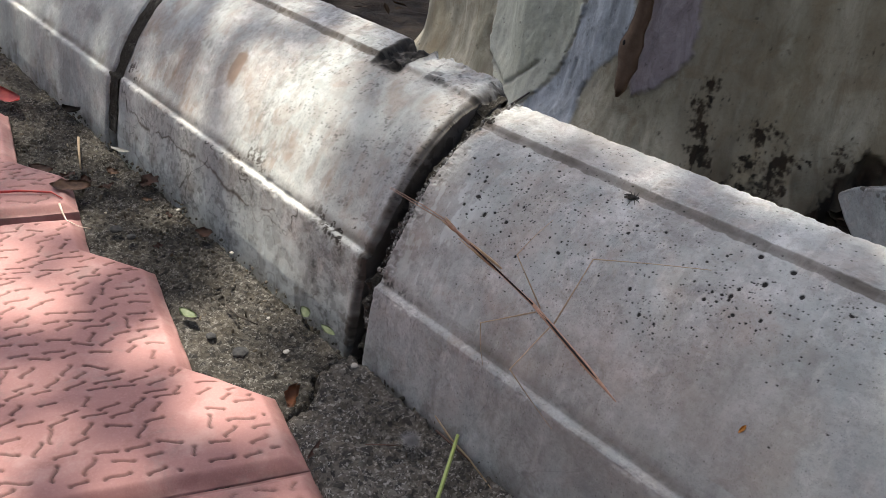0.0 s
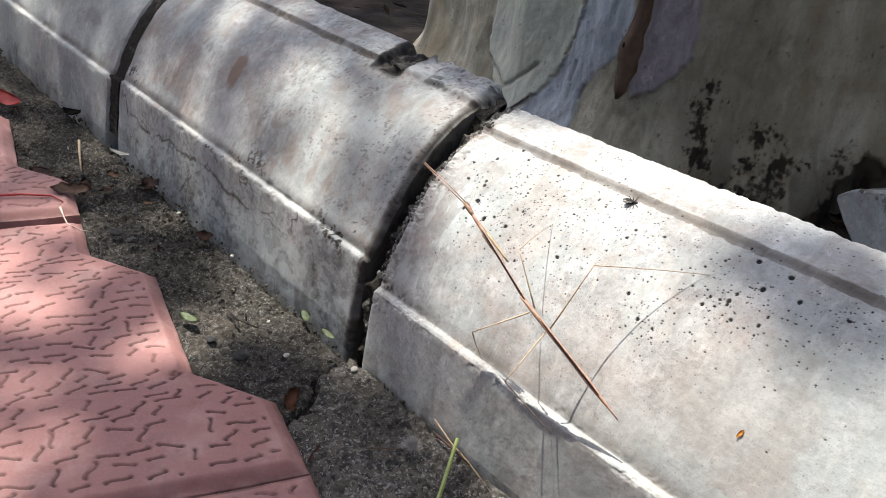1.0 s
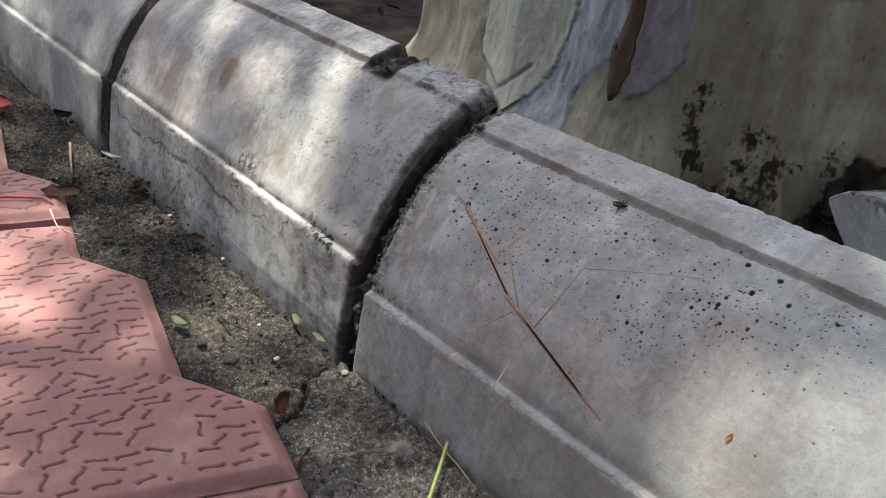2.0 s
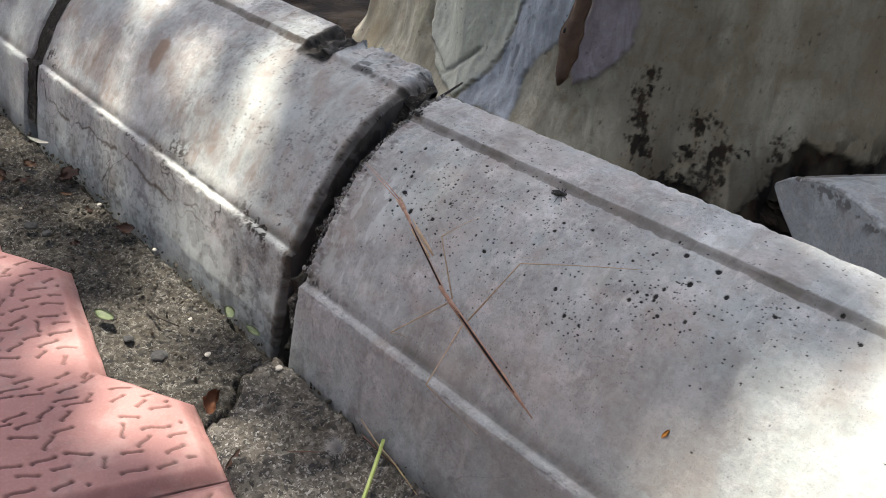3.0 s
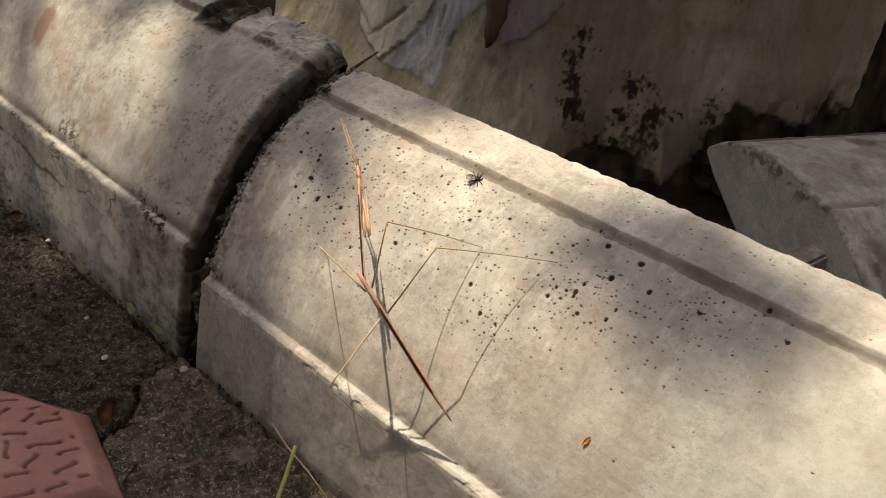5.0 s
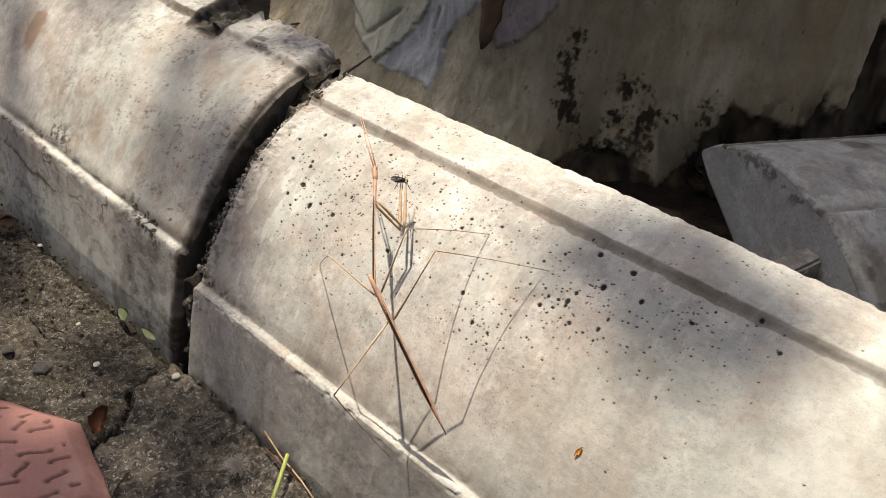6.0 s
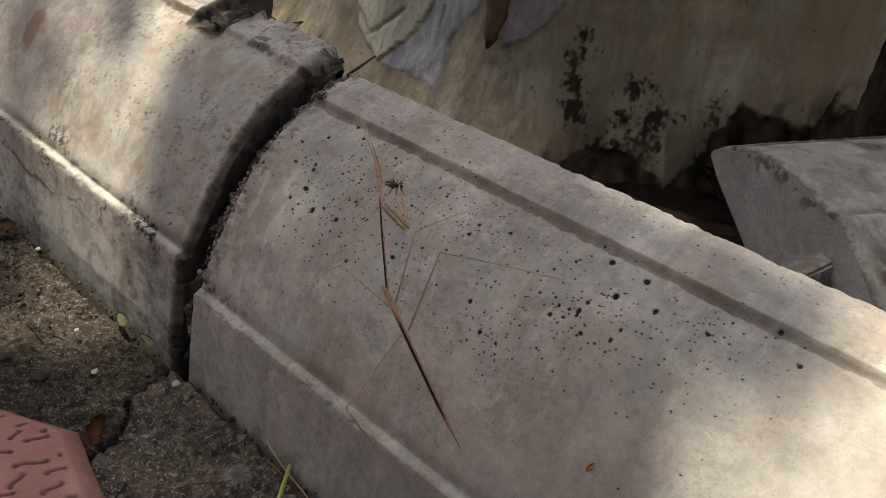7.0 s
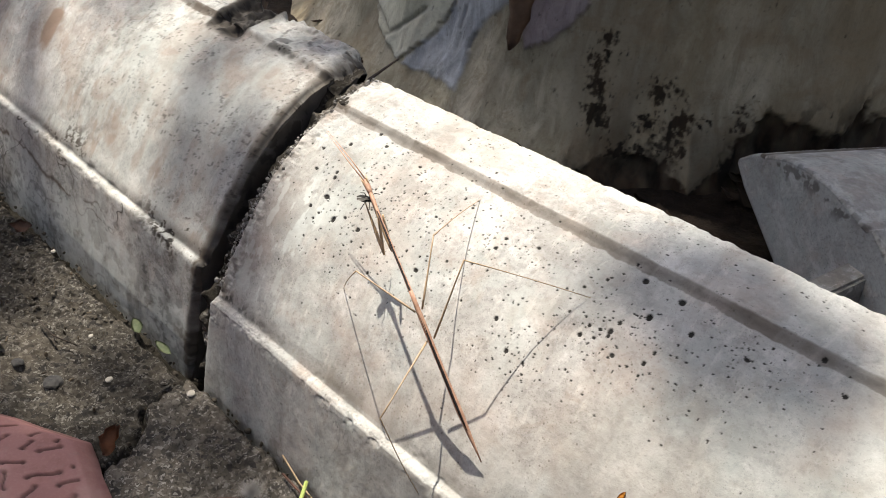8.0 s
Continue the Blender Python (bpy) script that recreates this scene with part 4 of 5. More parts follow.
def leaf_mesh(name, centres, seed, parent, label):
    rng = np.random.RandomState(seed)
    verts, faces = [], []
    shape = [(-0.5, 0, 0), (-0.2, 0.5, 0.02), (0.15, 0.42, 0.03), (0.5, 0, 0), (0.15, -0.42, 0.03), (-0.2, -0.5, 0.02)]
    for c in centres:
        m = Euler((rng.normal(0, 0.45), rng.normal(0, 0.45), rng.uniform(0, 6.28))).to_matrix()
        l, w = rng.uniform(0.05, 0.085), rng.uniform(0.018, 0.03)
        n = len(verts)
        verts += [tuple(Vector(c) + m @ Vector((x * l, y * w, z * l - 0.3 * l * x * x))) for x, y, z in shape]
        faces += [(n, n + 1, n + 2, n + 3), (n, n + 3, n + 4, n + 5)]
    return tagged(mesh_object(name, verts, faces, LEAF, parent, label, soft=False), kind="stuff")


def crown():
    rng = np.random.RandomState(12)
    keep = []
    while len(keep) < 5200:
        qx, qy, h = rng.uniform(-1.1, 1.0), rng.uniform(-0.8, 1.0), H + rng.uniform(-0.30, 0.35)
        if (qx / 1.1) ** 2 + ((qy - 0.1) / 0.95) ** 2 > 1:
            continue
        left = [share for x, y, rx, ry, share in GAPS if math.hypot((qx - x) / (rx + 0.022), (qy - y) / (ry + 0.022)) < 1]
        if left and rng.rand() > min(left):
            continue
        p = Vector((qx, qy, 0.1)) + SUN * ((h - 0.1) / SUN.z)
        keep.append(p - tree.location)
    for _ in range(30):
        a, r = rng.uniform(0, 6.28), math.sqrt(rng.uniform(0, 1))
        p = Vector((0.195 + 0.034 * r * math.cos(a), 0.064 + 0.010 * r * math.sin(a), 0.1)) + SUN * ((H - 0.3) / SUN.z)
        keep.append(p - tree.location)
    # Leaves added far around, out of view, only to cut sky light.
    for _ in range(3000):
        keep.append(Vector((rng.uniform(0.1, 2.2), rng.uniform(0.4, 2.2), H + rng.uniform(-0.4, 0.4))) - tree.location)
    for _ in range(9500):
        keep.append(Vector((rng.uniform(-2.2, 2.6), rng.uniform(-3.2, -0.75), H + rng.uniform(-0.5, 0.4))) - tree.location)
    for _ in range(2600):
        keep.append(Vector((rng.uniform(0.5, 2.6), rng.uniform(-0.75, 1.2), H + rng.uniform(-0.4, 0.4))) - tree.location)
    # More added leaves keep direct sun off the trunk and spare stone.
    for _ in range(680):
        keep.append(Vector((rng.uniform(-0.75, 0.75), rng.uniform(0.20, 0.95), 0.1)) + SUN * ((H - 0.1 + rng.uniform(-0.35, 0.3)) / SUN.z) - tree.location)
    for _ in range(150):
        a, r = rng.uniform(0, 6.28), math.sqrt(rng.uniform(0, 1))
        keep.append(Vector((-0.24 + 0.18 * r * math.cos(a), 0.38 + 0.09 * r * math.sin(a), 0.08)) + SUN * (H / SUN.z) - tree.location)
    for _ in range(430):
        keep.append(Vector((rng.uniform(0.06, 0.55), rng.uniform(0.24, 0.62), 0.1)) + SUN * ((H - 0.1 + rng.uniform(-0.3, 0.3)) / SUN.z) - tree.location)
    leaf_mesh("leaf_crown", keep, 13, tree, "dense green leaves out of view overhead, some added to block light")
    for k, (tx, ty) in enumerate(((-0.5, 0.2), (-1.1, 0.9), (-1.6, 0.6), (-0.9, 0.1))):
        bm = bmesh.new()
        a = Vector((-0.19, 0.95, 3.2 - 0.2 * k)) - tree.location - Vector((0.0, 0.25, 0.3))
        b = Vector((tx, ty, 3.15 + 0.05 * k)) - tree.location
        tube(bm, [a.lerp(b, u / 7) + Vector((0, 0, 0.08 * math.sin(3 * u / 7))) for u in range(8)], [0.05 - 0.042 * u for u in np.linspace(0, 1, 8)], 8)
        part("limb", bm, BARK, tree)
    out = []
    # Unseen leaf clusters, moved later to shift and thin the sun patches.
    for n, rx, ry, seed in ((240, 0.100, 0.078, 14), (190, 0.085, 0.055, 15), (52, 0.14, 0.13, 16), (27, 0.075, 0.055, 17), (17, 0.090, 0.050, 19)):
        spots = []
        for _ in range(n):
            a, r = rng.uniform(0, 6.28), math.sqrt(rng.uniform(0, 1))
            spots.append(Vector((rx * r * math.cos(a), ry * r * math.sin(a), rng.uniform(-0.12, 0.12))))
        out.append(leaf_mesh("leaf_branch", spots, seed, tree, "unseen swaying leaf cluster that shapes the sun patches"))
    return out


branch, branch_two, veil, spray, twig = crown()


# ---- small things on the ground and on the stones ----
STRAW = plain("dry_straw", (0.28, 0.195, 0.115), (0.42, 0.32, 0.20), 300, 0.6)
GREEN = plain("fresh_stem", (0.26, 0.34, 0.09), (0.38, 0.45, 0.16), 200, 0.5)
PALELEAF = plain("pale_leaf", (0.13, 0.175, 0.085), (0.24, 0.285, 0.16), 260, 0.55)
BROWNLEAF = plain("brown_leaf", (0.045, 0.022, 0.016), (0.115, 0.052, 0.034), 120, 0.7)
RUSTLEAF = plain("rust_leaf", (0.12, 0.052, 0.030), (0.30, 0.125, 0.060), 120, 0.65)
DRYLEAF = plain("dry_leaf", (0.075, 0.038, 0.024), (0.22, 0.125, 0.075), 160, 0.7, 0.001)
TENDRIL = plain("pale_tendril", (0.42, 0.33, 0.25), (0.58, 0.50, 0.42), 150, 0.6)
SLIVER = plain("white_sliver", (0.50, 0.50, 0.46), (0.62, 0.62, 0.58), 120, 0.6)
REDLEAF = plain("red_petal", (0.42, 0.03, 0.035), (0.58, 0.09, 0.07), 120, 0.5)
DARK = plain("dark_chitin", (0.008, 0.008, 0.008), (0.02, 0.018, 0.016), 900, 0.35)
TWIG = plain("dark_twig", (0.014, 0.010, 0.008), (0.035, 0.025, 0.018), 200, 0.85)
PEBBLE = plain("pale_pebble", (0.35, 0.33, 0.29), (0.5, 0.48, 0.43), 150, 0.8)
FLUFF = plain("grey_fluff", (0.36, 0.35, 0.34), (0.52, 0.51, 0.50), 400, 0.95)
WING = plain("fly_wing", (0.014, 0.013, 0.012), (0.035, 0.033, 0.03), 900, 0.3)
ORANGE = plain("orange_bit", (0.55, 0.22, 0.03), (0.65, 0.32, 0.06), 400, 0.6)


def strip(name, points, radii, material, label, category, sides=6):
    bm = tube(bmesh.new(), points, radii, sides)
    return tagged(part(name, bm, material, None), label, category)


def small_leaf(at, turn, length, width, material, label, curl=0.25, tilt=(0, 0), name="fallen_leaf", category="leaf", torn=0.0):
    bm = bmesh.new()
    rows = []
    for i in range(9):
        u = i / 8
        w = width * (math.sin(math.pi * min(1, u * 0.94 + 0.03)) ** 0.8) * 0.5 * (1 + torn * noise.noise((u * 6, at[0] * 300, at[1] * 300)))
        rows.append([bm.verts.new((length * (u - 0.5), w * v, curl * length * ((u - 0.5) ** 2 + 0.25 * v * v * width / length) + (0.0004 + 0.0014 * torn) * noise.noise((u * 5, v * 3, length * 900)))) for v in (-1, -0.5, 0, 0.5, 1)])
    for p, q in zip(rows, rows[1:]):
        for k in range(4):
            bm.faces.new((p[k], q[k], q[k + 1], p[k + 1])).smooth = True
    bmesh.ops.solidify(bm, geom=bm.faces[:], thickness=0.0004)
    ob = part(name, bm, material, None)
    ob.matrix_world = pose(*at, tilt[0], tilt[1], turn)
    return tagged(ob, label, category)


small_leaf((-0.043, -0.0145, 0.003), -12, 0.011, 0.0055, PALELEAF, "small pale green leaf leaning on the kerb foot", 0.2, (25, 0))
small_leaf((-0.024, -0.0125, 0.0015), 2, 0.012, 0.004, PALELEAF, "small green leaf tucked at the kerb foot", 0.2, (20, 0))
small_leaf((-0.076, -0.067, 0.0045), 15, 0.0135, 0.0065, PALELEAF, "small pale green leaf on the cement", 0.3)
small_leaf((0.0125, -0.0600, 0.0050), 132, 0.0140, 0.0080, RUSTLEAF, "curled orange-brown leaf beside the paver", 0.9, (52, -8), torn=0.5)
small_leaf((-0.152, -0.020, 0.003), 60, 0.011, 0.008, BROWNLEAF, "crumpled dark red leaf on the cement", 0.3, (10, 10), torn=0.8)
small_leaf((-0.239, -0.016, 0.003), 20, 0.015, 0.009, BROWNLEAF, "crumpled brown leaf at the kerb foot", 0.25, (20, 0), torn=0.8)
small_leaf((-0.2440, -0.0680, 0.0105), 62, 0.025, 0.013, DRYLEAF, "crumpled tan and brown leaf on the paver joint", 0.12, (10, 4), torn=0.7)
small_leaf((-0.430, -0.052, 0.008), 10, 0.050, 0.012, REDLEAF, "bright red fallen petal", 0.5, (20, 0), "petal", "petal")
small_leaf((-0.295, -0.015, 0.004), 25, 0.020, 0.004, SLIVER, "white sliver of dry leaf", 0.3, (20, 0))
small_leaf((-0.385, -0.018, 0.004), 40, 0.016, 0.012, TWIG, "black scrap of leaf by the kerb", 0.8)
strip("stem", [(0.0828, -0.0155, 0.010), (0.090, -0.026, 0.0075), (0.101, -0.042, 0.006), (0.116, -0.062, 0.006)], [0.0008, 0.0009, 0.0009, 0.0009], GREEN, "fresh green plant stem on the cement", "stem", 8)
strip("twig", [(0.064, -0.0125, 0.006), (0.078, -0.0150, 0.004), (0.092, -0.0165, 0.0035), (0.110, -0.0200, 0.003)], [0.00035, 0.0004, 0.0004, 0.0002], STRAW, "pale dry twig along the kerb foot", "twig")
strip("twig", [(0.070, -0.0170, 0.004), (0.082, -0.0185, 0.006), (0.094, -0.0175, 0.004)], [0.0005, 0.0005, 0.0002], BROWNLEAF, "short brown twig along the kerb foot", "twig")
strip("twig", [(-0.330, -0.0325, 0.005), (-0.305, -0.041, 0.006), (-0.281, -0.049, 0.003)], [0.0010, 0.0009, 0.0006], STRAW, "straight tan twig on the cement", "twig")
strip("twig", [(-0.014, 0.090, 0.101), (-0.024, 0.108, 0.1045), (-0.0385, 0.141, 0.1020)], [0.0010, 0.0009, 0.0006], TWIG, "thin dark stick poking out behind the joint", "twig")
strip("stalk", [(-0.262, -0.115, 0.0105), (-0.252, -0.096, 0.0110), (-0.241, -0.081, 0.0105), (-0.230, -0.078, 0.0100)], [0.0009, 0.0008, 0.0007, 0.0004], REDLEAF, "thin red and white flower stalk", "stalk")
strip("tendril", [(-0.226, -0.0815, 0.009), (-0.2205, -0.082, 0.005), (-0.211, -0.083, 0.004), (-0.200, -0.079, 0.0035), (-0.193, -0.0745, 0.004)], [0.0008, 0.0006, 0.0004, 0.0003, 0.0002], TENDRIL, "dry curled tendril on the paver", "tendril")
strip("twig", [(-0.075, -0.046, 0.003), (-0.060, -0.046, 0.0035), (-0.048, -0.041, 0.003)], [0.0004, 0.0004, 0.0003], TWIG, "thin dark twig on the cement", "twig")


for x, y, turn, l, w, dark in ((-0.2653, -0.0324, 30, 0.012, 0.006, 0), (-0.2462, -0.0451, 100, 0.014, 0.006, 1), (-0.2954, -0.0709, 45, 0.020, 0.011, 1), (-0.2342, -0.0220, 150, 0.016, 0.008, 1),
                                (-0.1853, -0.0273, 10, 0.008, 0.004, 1), (-0.1530, -0.0495, 75, 0.007, 0.004, 1), (-0.275, -0.060, 120, 0.015, 0.008, 1), (-0.262, -0.052, 20, 0.012, 0.007, 1), (-0.213, -0.030, 60, 0.009, 0.004, 0)):
    small_leaf((x, y, 0.0028), turn, 0.85 * l, 0.85 * w, BROWNLEAF if dark else DRYLEAF, "crumpled scrap of dead leaf on the cement", 0.25, (10, 8), "leaf_scrap", "leaf", 1.1)
small_leaf((0.047, -0.0680, 0.0030), 120, 0.012, 0.0025, BROWNLEAF, "thin brown leaf along the paver edge", 0.4, (10, 0))
strip("grass_blade", [(0.058, -0.048, 0.004), (0.064, -0.042, 0.005), (0.068, -0.036, 0.004)], [0.00022, 0.00028, 0.00015], BROWNLEAF, "dry blade of grass on the cement", "grass")


CHIP = plain("grey_chip", (0.030, 0.031, 0.033), (0.062, 0.062, 0.062), 300, 0.9, 0.0006)


def pebble(at, size, seed, material=None, label="small pale pebble on the cement"):
    bm = bmesh.new()
    bmesh.ops.create_icosphere(bm, subdivisions=2, radius=size)
    for v in bm.verts:
        v.co *= 1 + 0.3 * noise.noise(v.co / size * 1.1 + Vector((seed, 0, 0)))
        v.co.z *= 0.5
    ob = part("pebble", bm, material or PEBBLE, None)
    ob.location = at
    return tagged(ob, label, "pebble")


pebble((0.0096, -0.0195, 0.003), 0.0019, 1)
pebble((-0.020, -0.041, 0.003), 0.0016, 2)
pebble((0.004, -0.022, 0.002), 0.0028, 3, MORTAR, "grey cement crumb at the crack")
pebble((-0.004, -0.024, 0.002), 0.0022, 4, MORTAR, "grey cement crumb at the crack")
pebble((-0.172, -0.058, 0.003), 0.0030, 5, CHIP, "dark stone chip beside the paver")
pebble((-0.186, -0.062, 0.003), 0.0036, 6, CHIP, "dark stone chip beside the paver")
pebble((-0.1225, -0.0165, 0.002), 0.0013, 7)
pebble((-0.1899, -0.0189, 0.002), 0.0016, 8)
pebble((-0.0513, -0.0329, 0.002), 0.0011, 9)
pebble((-0.0567, -0.0640, 0.0005), 0.0026, 10, CHIP, "dark stone chip beside the paver")
pebble((-0.036, -0.058, 0.0), 0.0042, 11, CHIP, "dark flat stone set in the cement")


def fluff_ball():
    rng = random.Random(5)
    bm = bmesh.new()
    for _ in range(520):
        d = Vector((rng.gauss(-0.5, 0.8), rng.gauss(-0.4, 0.8), abs(rng.gauss(0, 0.5)))).normalized()
        a = Vector((rng.gauss(0, 0.0012), rng.gauss(0, 0.0012), 0.001))
        tube(bm, [a, a + d * 0.003 + Vector((rng.gauss(0, 0.0006), rng.gauss(0, 0.0006), 0.0006)), a + d * rng.uniform(0.003, 0.006) + Vector((rng.gauss(0, 0.0012), rng.gauss(0, 0.0012), 0))], [0.00005, 0.00003, 0.00001], 3)
    ob = part("fluff", bm, FLUFF, None)
    ob.location = (0.070, -0.0305, 0.003)
    return tagged(ob, "small grey tuft of fluff on the cement", "fluff")


fluff_ball()


def grit():
    """Loose crumbs and leaf bits over the cement."""
    rng = random.Random(8)
    bm = bmesh.new()
    for _ in range(520):
        x, y = rng.uniform(-0.6, 0.16), rng.uniform(-0.075, -0.010)
        if y < -0.062:
            y = rng.uniform(-0.06, -0.012)
        r = rng.choice((0.0004, 0.0006, 0.0008, 0.0012))
        ret = bmesh.ops.create_icosphere(bm, subdivisions=1, radius=r)
        m = Matrix.Translation((x, y, -0.0008 + r * 0.4)) @ Euler((rng.random() * 6, rng.random() * 6, rng.random() * 6)).to_matrix().to_4x4() @ Matrix.Diagonal((rng.uniform(1, 1.9), rng.uniform(0.4, 1), rng.uniform(0.2, 0.5), 1))
        bmesh.ops.transform(bm, matrix=m, verts=ret["verts"])
    k = Mat("grit_bits", 0.9)
    isl = k.island()
    c = k.mix(k.span(isl, 0.0, 0.45), (0.030, 0.025, 0.019), (0.10, 0.083, 0.062))
    c = k.mix(k.span(isl, 0.955, 1.0), c, (0.36, 0.32, 0.25))
    return tagged(part("grit", bm, k.done(c), None), "loose crumbs and bits on the cement", "grit", kind="stuff")


grit()


def aggregate():
    """Small stones half set in the cement bedding."""
    rng = random.Random(28)
    unit = bmesh.new()
    bmesh.ops.create_icosphere(unit, subdivisions=1, radius=1.0)
    base = np.array([v.co[:] for v in unit.verts])
    tris = np.array([[v.index for v in f.verts] for f in unit.faces])
    unit.free()
    nrng = np.random.RandomState(28)
    verts, faces = [], []
    for k in range(2400):
        x, y = rng.uniform(-0.42, 0.15), rng.uniform(-0.082, -0.010)
        if y < np.interp(((x - 0.004) / 0.134) % 1.0, [0, 0.69, 1.0], [-0.0620, -0.0835, -0.0620]):
            continue
        r = rng.choice((0.0005, 0.0007, 0.0009, 0.0012, 0.0017))
        m = np.array(Euler((rng.random() * 6, rng.random() * 6, rng.random() * 6)).to_matrix())
        shape = base * (r * nrng.uniform(0.7, 1.15, (len(base), 1))) * np.array([1, rng.uniform(0.6, 1), rng.uniform(0.45, 0.8)])
        faces += [tuple(f) for f in tris + len(verts)]
        verts += [tuple(v) for v in shape @ m.T + np.array([x, y, -0.0040 + 0.1 * r])]
    k = Mat("aggregate_stone", 0.9)
    isl, n = k.island(), k.noise(500, 4)
    c = k.mix(k.span(isl, 0.0, 0.8), (0.042, 0.037, 0.031), (0.090, 0.080, 0.067))
    c = k.mix(k.span(isl, 0.97, 1.0), c, (0.18, 0.165, 0.14))
    c = k.mix(k.times(k.span(n, 0.45, 0.65), 0.6), c, (0.05, 0.047, 0.04))
    ob = mesh_object("aggregate", verts, faces, k.done(c, ((n, 0.5, 0.0006),)), soft=False)
    return tagged(ob, "small grey stones set in the cement", "aggregate", kind="stuff")


aggregate()


def litter():
    """Dead leaves and bark chips on the soil behind the kerb."""
    rng = random.Random(18)
    bm = bmesh.new()
    for k in range(620):
        x, y = (rng.uniform(-0.7, 0.6), rng.uniform(0.11, 0.9)) if k < 420 else (rng.gauss(0.13, 0.08), rng.gauss(0.53, 0.07))
        if math.hypot(x + 0.19, y - 0.64) < 0.24:
            continue
        l, w = rng.uniform(0.012, 0.035), rng.uniform(0.005, 0.012)
        m = Matrix.Translation((x, y, soil_height(x, y) + 0.007 + rng.uniform(0, 0.008))) @ Euler((rng.gauss(0, 0.4), rng.gauss(0, 0.4), rng.random() * 6.3)).to_matrix().to_4x4()
        vs = [bm.verts.new(m @ Vector(p)) for p in ((-l / 2, 0, 0), (-l / 6, w / 2, 0.002), (l / 4, w / 2, 0.001), (l / 2, 0, 0.003), (l / 4, -w / 2, 0.001), (-l / 6, -w / 2, 0.002))]
        bm.faces.new((vs[0], vs[1], vs[2], vs[3]))
        bm.faces.new((vs[0], vs[3], vs[4], vs[5]))
    k = Mat("litter_bits", 0.9)
    c = k.mix(k.span(k.island(), 0.0, 1.0), (0.010, 0.008, 0.006), (0.055, 0.038, 0.026))
    return tagged(part("litter", bm, k.done(c), None), "dead leaves and bark chips on the soil", "leaf litter", kind="stuff")


litter()


def broken_block():
    bm = bmesh.new()
    bmesh.ops.create_cube(bm, size=1.0)
    bmesh.ops.transform(bm, matrix=Matrix.Diagonal((0.017, 0.056, 0.022, 1)), verts=bm.verts)
    bmesh.ops.bevel(bm, geom=bm.edges[:], offset=0.002, segments=2, affect="EDGES")
    bmesh.ops.subdivide_edges(bm, edges=bm.edges[:], cuts=2, use_grid_fill=True)
    for v in bm.verts:
        v.co += Vector((noise.noise(v.co * 90), noise.noise(v.co * 90 + Vector((5, 0, 0))), noise.noise(v.co * 90 + Vector((0, 5, 0))))) * 0.0012
    ob = part("concrete_piece", bm, DARK_CONCRETE, None)
    ob.matrix_world = pose(0.1755, 0.2885, 0.0045, 12, -8, -22.7)
    return tagged(ob, "broken slab of grey concrete against the spare kerb stone", "concrete piece")


broken_block()
STONE3 = pose(0.0, 0.0, 0.0, 0, -2.6, -1.2)


def fly():
    """A fly on the pitted stone, later caught by the mantis."""
    thing = tagged(new("fly"), "small black fly sitting on the kerb stone", "insect")
    thing.matrix_world = STONE3 @ pose(0.100, 0.0620, 0.1068, 24, 0, 40)
    for name, at, size in (("head", (0.0021, 0, 0.0007), (0.0008, 0.0009, 0.0007)), ("thorax", (0.0007, 0, 0.0009), (0.0011, 0.0010, 0.0009)), ("abdomen", (-0.0013, 0, 0.0008), (0.0015, 0.0010, 0.0008))):
        bm = bmesh.new()
        bmesh.ops.create_uvsphere(bm, u_segments=10, v_segments=7, radius=1)
        bmesh.ops.transform(bm, matrix=Matrix.Translation(at) @ Matrix.Diagonal((*size, 1)), verts=bm.verts)
        part(name, bm, DARK, thing)
    for side in (-1, 1):
        for k in (-1, 0, 1):
            bm = bmesh.new()
            tube(bm, [(0.0006 * k + 0.0006, side * 0.0007, 0.0008), (0.0017 * k + 0.0006, side * 0.0026, 0.0016), (0.0030 * k + 0.0006, side * 0.0044, 0.0001)], [0.00020, 0.00017, 0.00012], 5)
            part("leg", bm, DARK, thing)
        bm = bmesh.new()
        vs = [bm.verts.new((0.0008 - 0.0046 * u, side * (0.0003 + 0.0010 * math.sin(2.9 * u) + 0.0005 * u), 0.0018 - 0.0003 * u)) for u in (0, 0.25, 0.5, 0.75, 1.0)]
        ws = [bm.verts.new((0.0008 - 0.0046 * u, side * 0.0001, 0.0019 - 0.0003 * u)) for u in (0, 0.25, 0.5, 0.75, 1.0)]
        for k in range(4):
            bm.faces.new((vs[k], vs[k + 1], ws[k + 1], ws[k]))
        bmesh.ops.solidify(bm, geom=bm.faces[:], thickness=0.00006)
        part("wing", bm, WING, thing, "smoky grey wing")
    return thing


bit = small_leaf((0, 0, 0), 0, 0.0038, 0.0015, ORANGE, "tiny orange scrap of petal on the kerb stone", 0.25, name="petal_scrap", category="petal")
bit.matrix_world = STONE3 @ pose(0.1907, 0.0188, 0.0684, 52, 0, 0) @ pose(0, 0, 0, 0, 0, 75)


# ---- the mantis ----
TAN = plain("mantis_tan", (0.36, 0.20, 0.135), (0.50, 0.31, 0.22), 500, 0.55)
AMBER = plain("mantis_amber", (0.44, 0.30, 0.18), (0.56, 0.42, 0.27), 500, 0.45)
LEGTAN = plain("mantis_leg", (0.36, 0.26, 0.165), (0.48, 0.37, 0.25), 500, 0.5)
STRIPE = plain("mantis_stripe", (0.007, 0.004, 0.004), (0.014, 0.007, 0.006), 700, 0.8)
LP, LA = 0.0441, 0.0556
COXA, GRASP = 0.0150, 0.0215
POLE = Vector((0.0085, 0.0042, -0.0116))
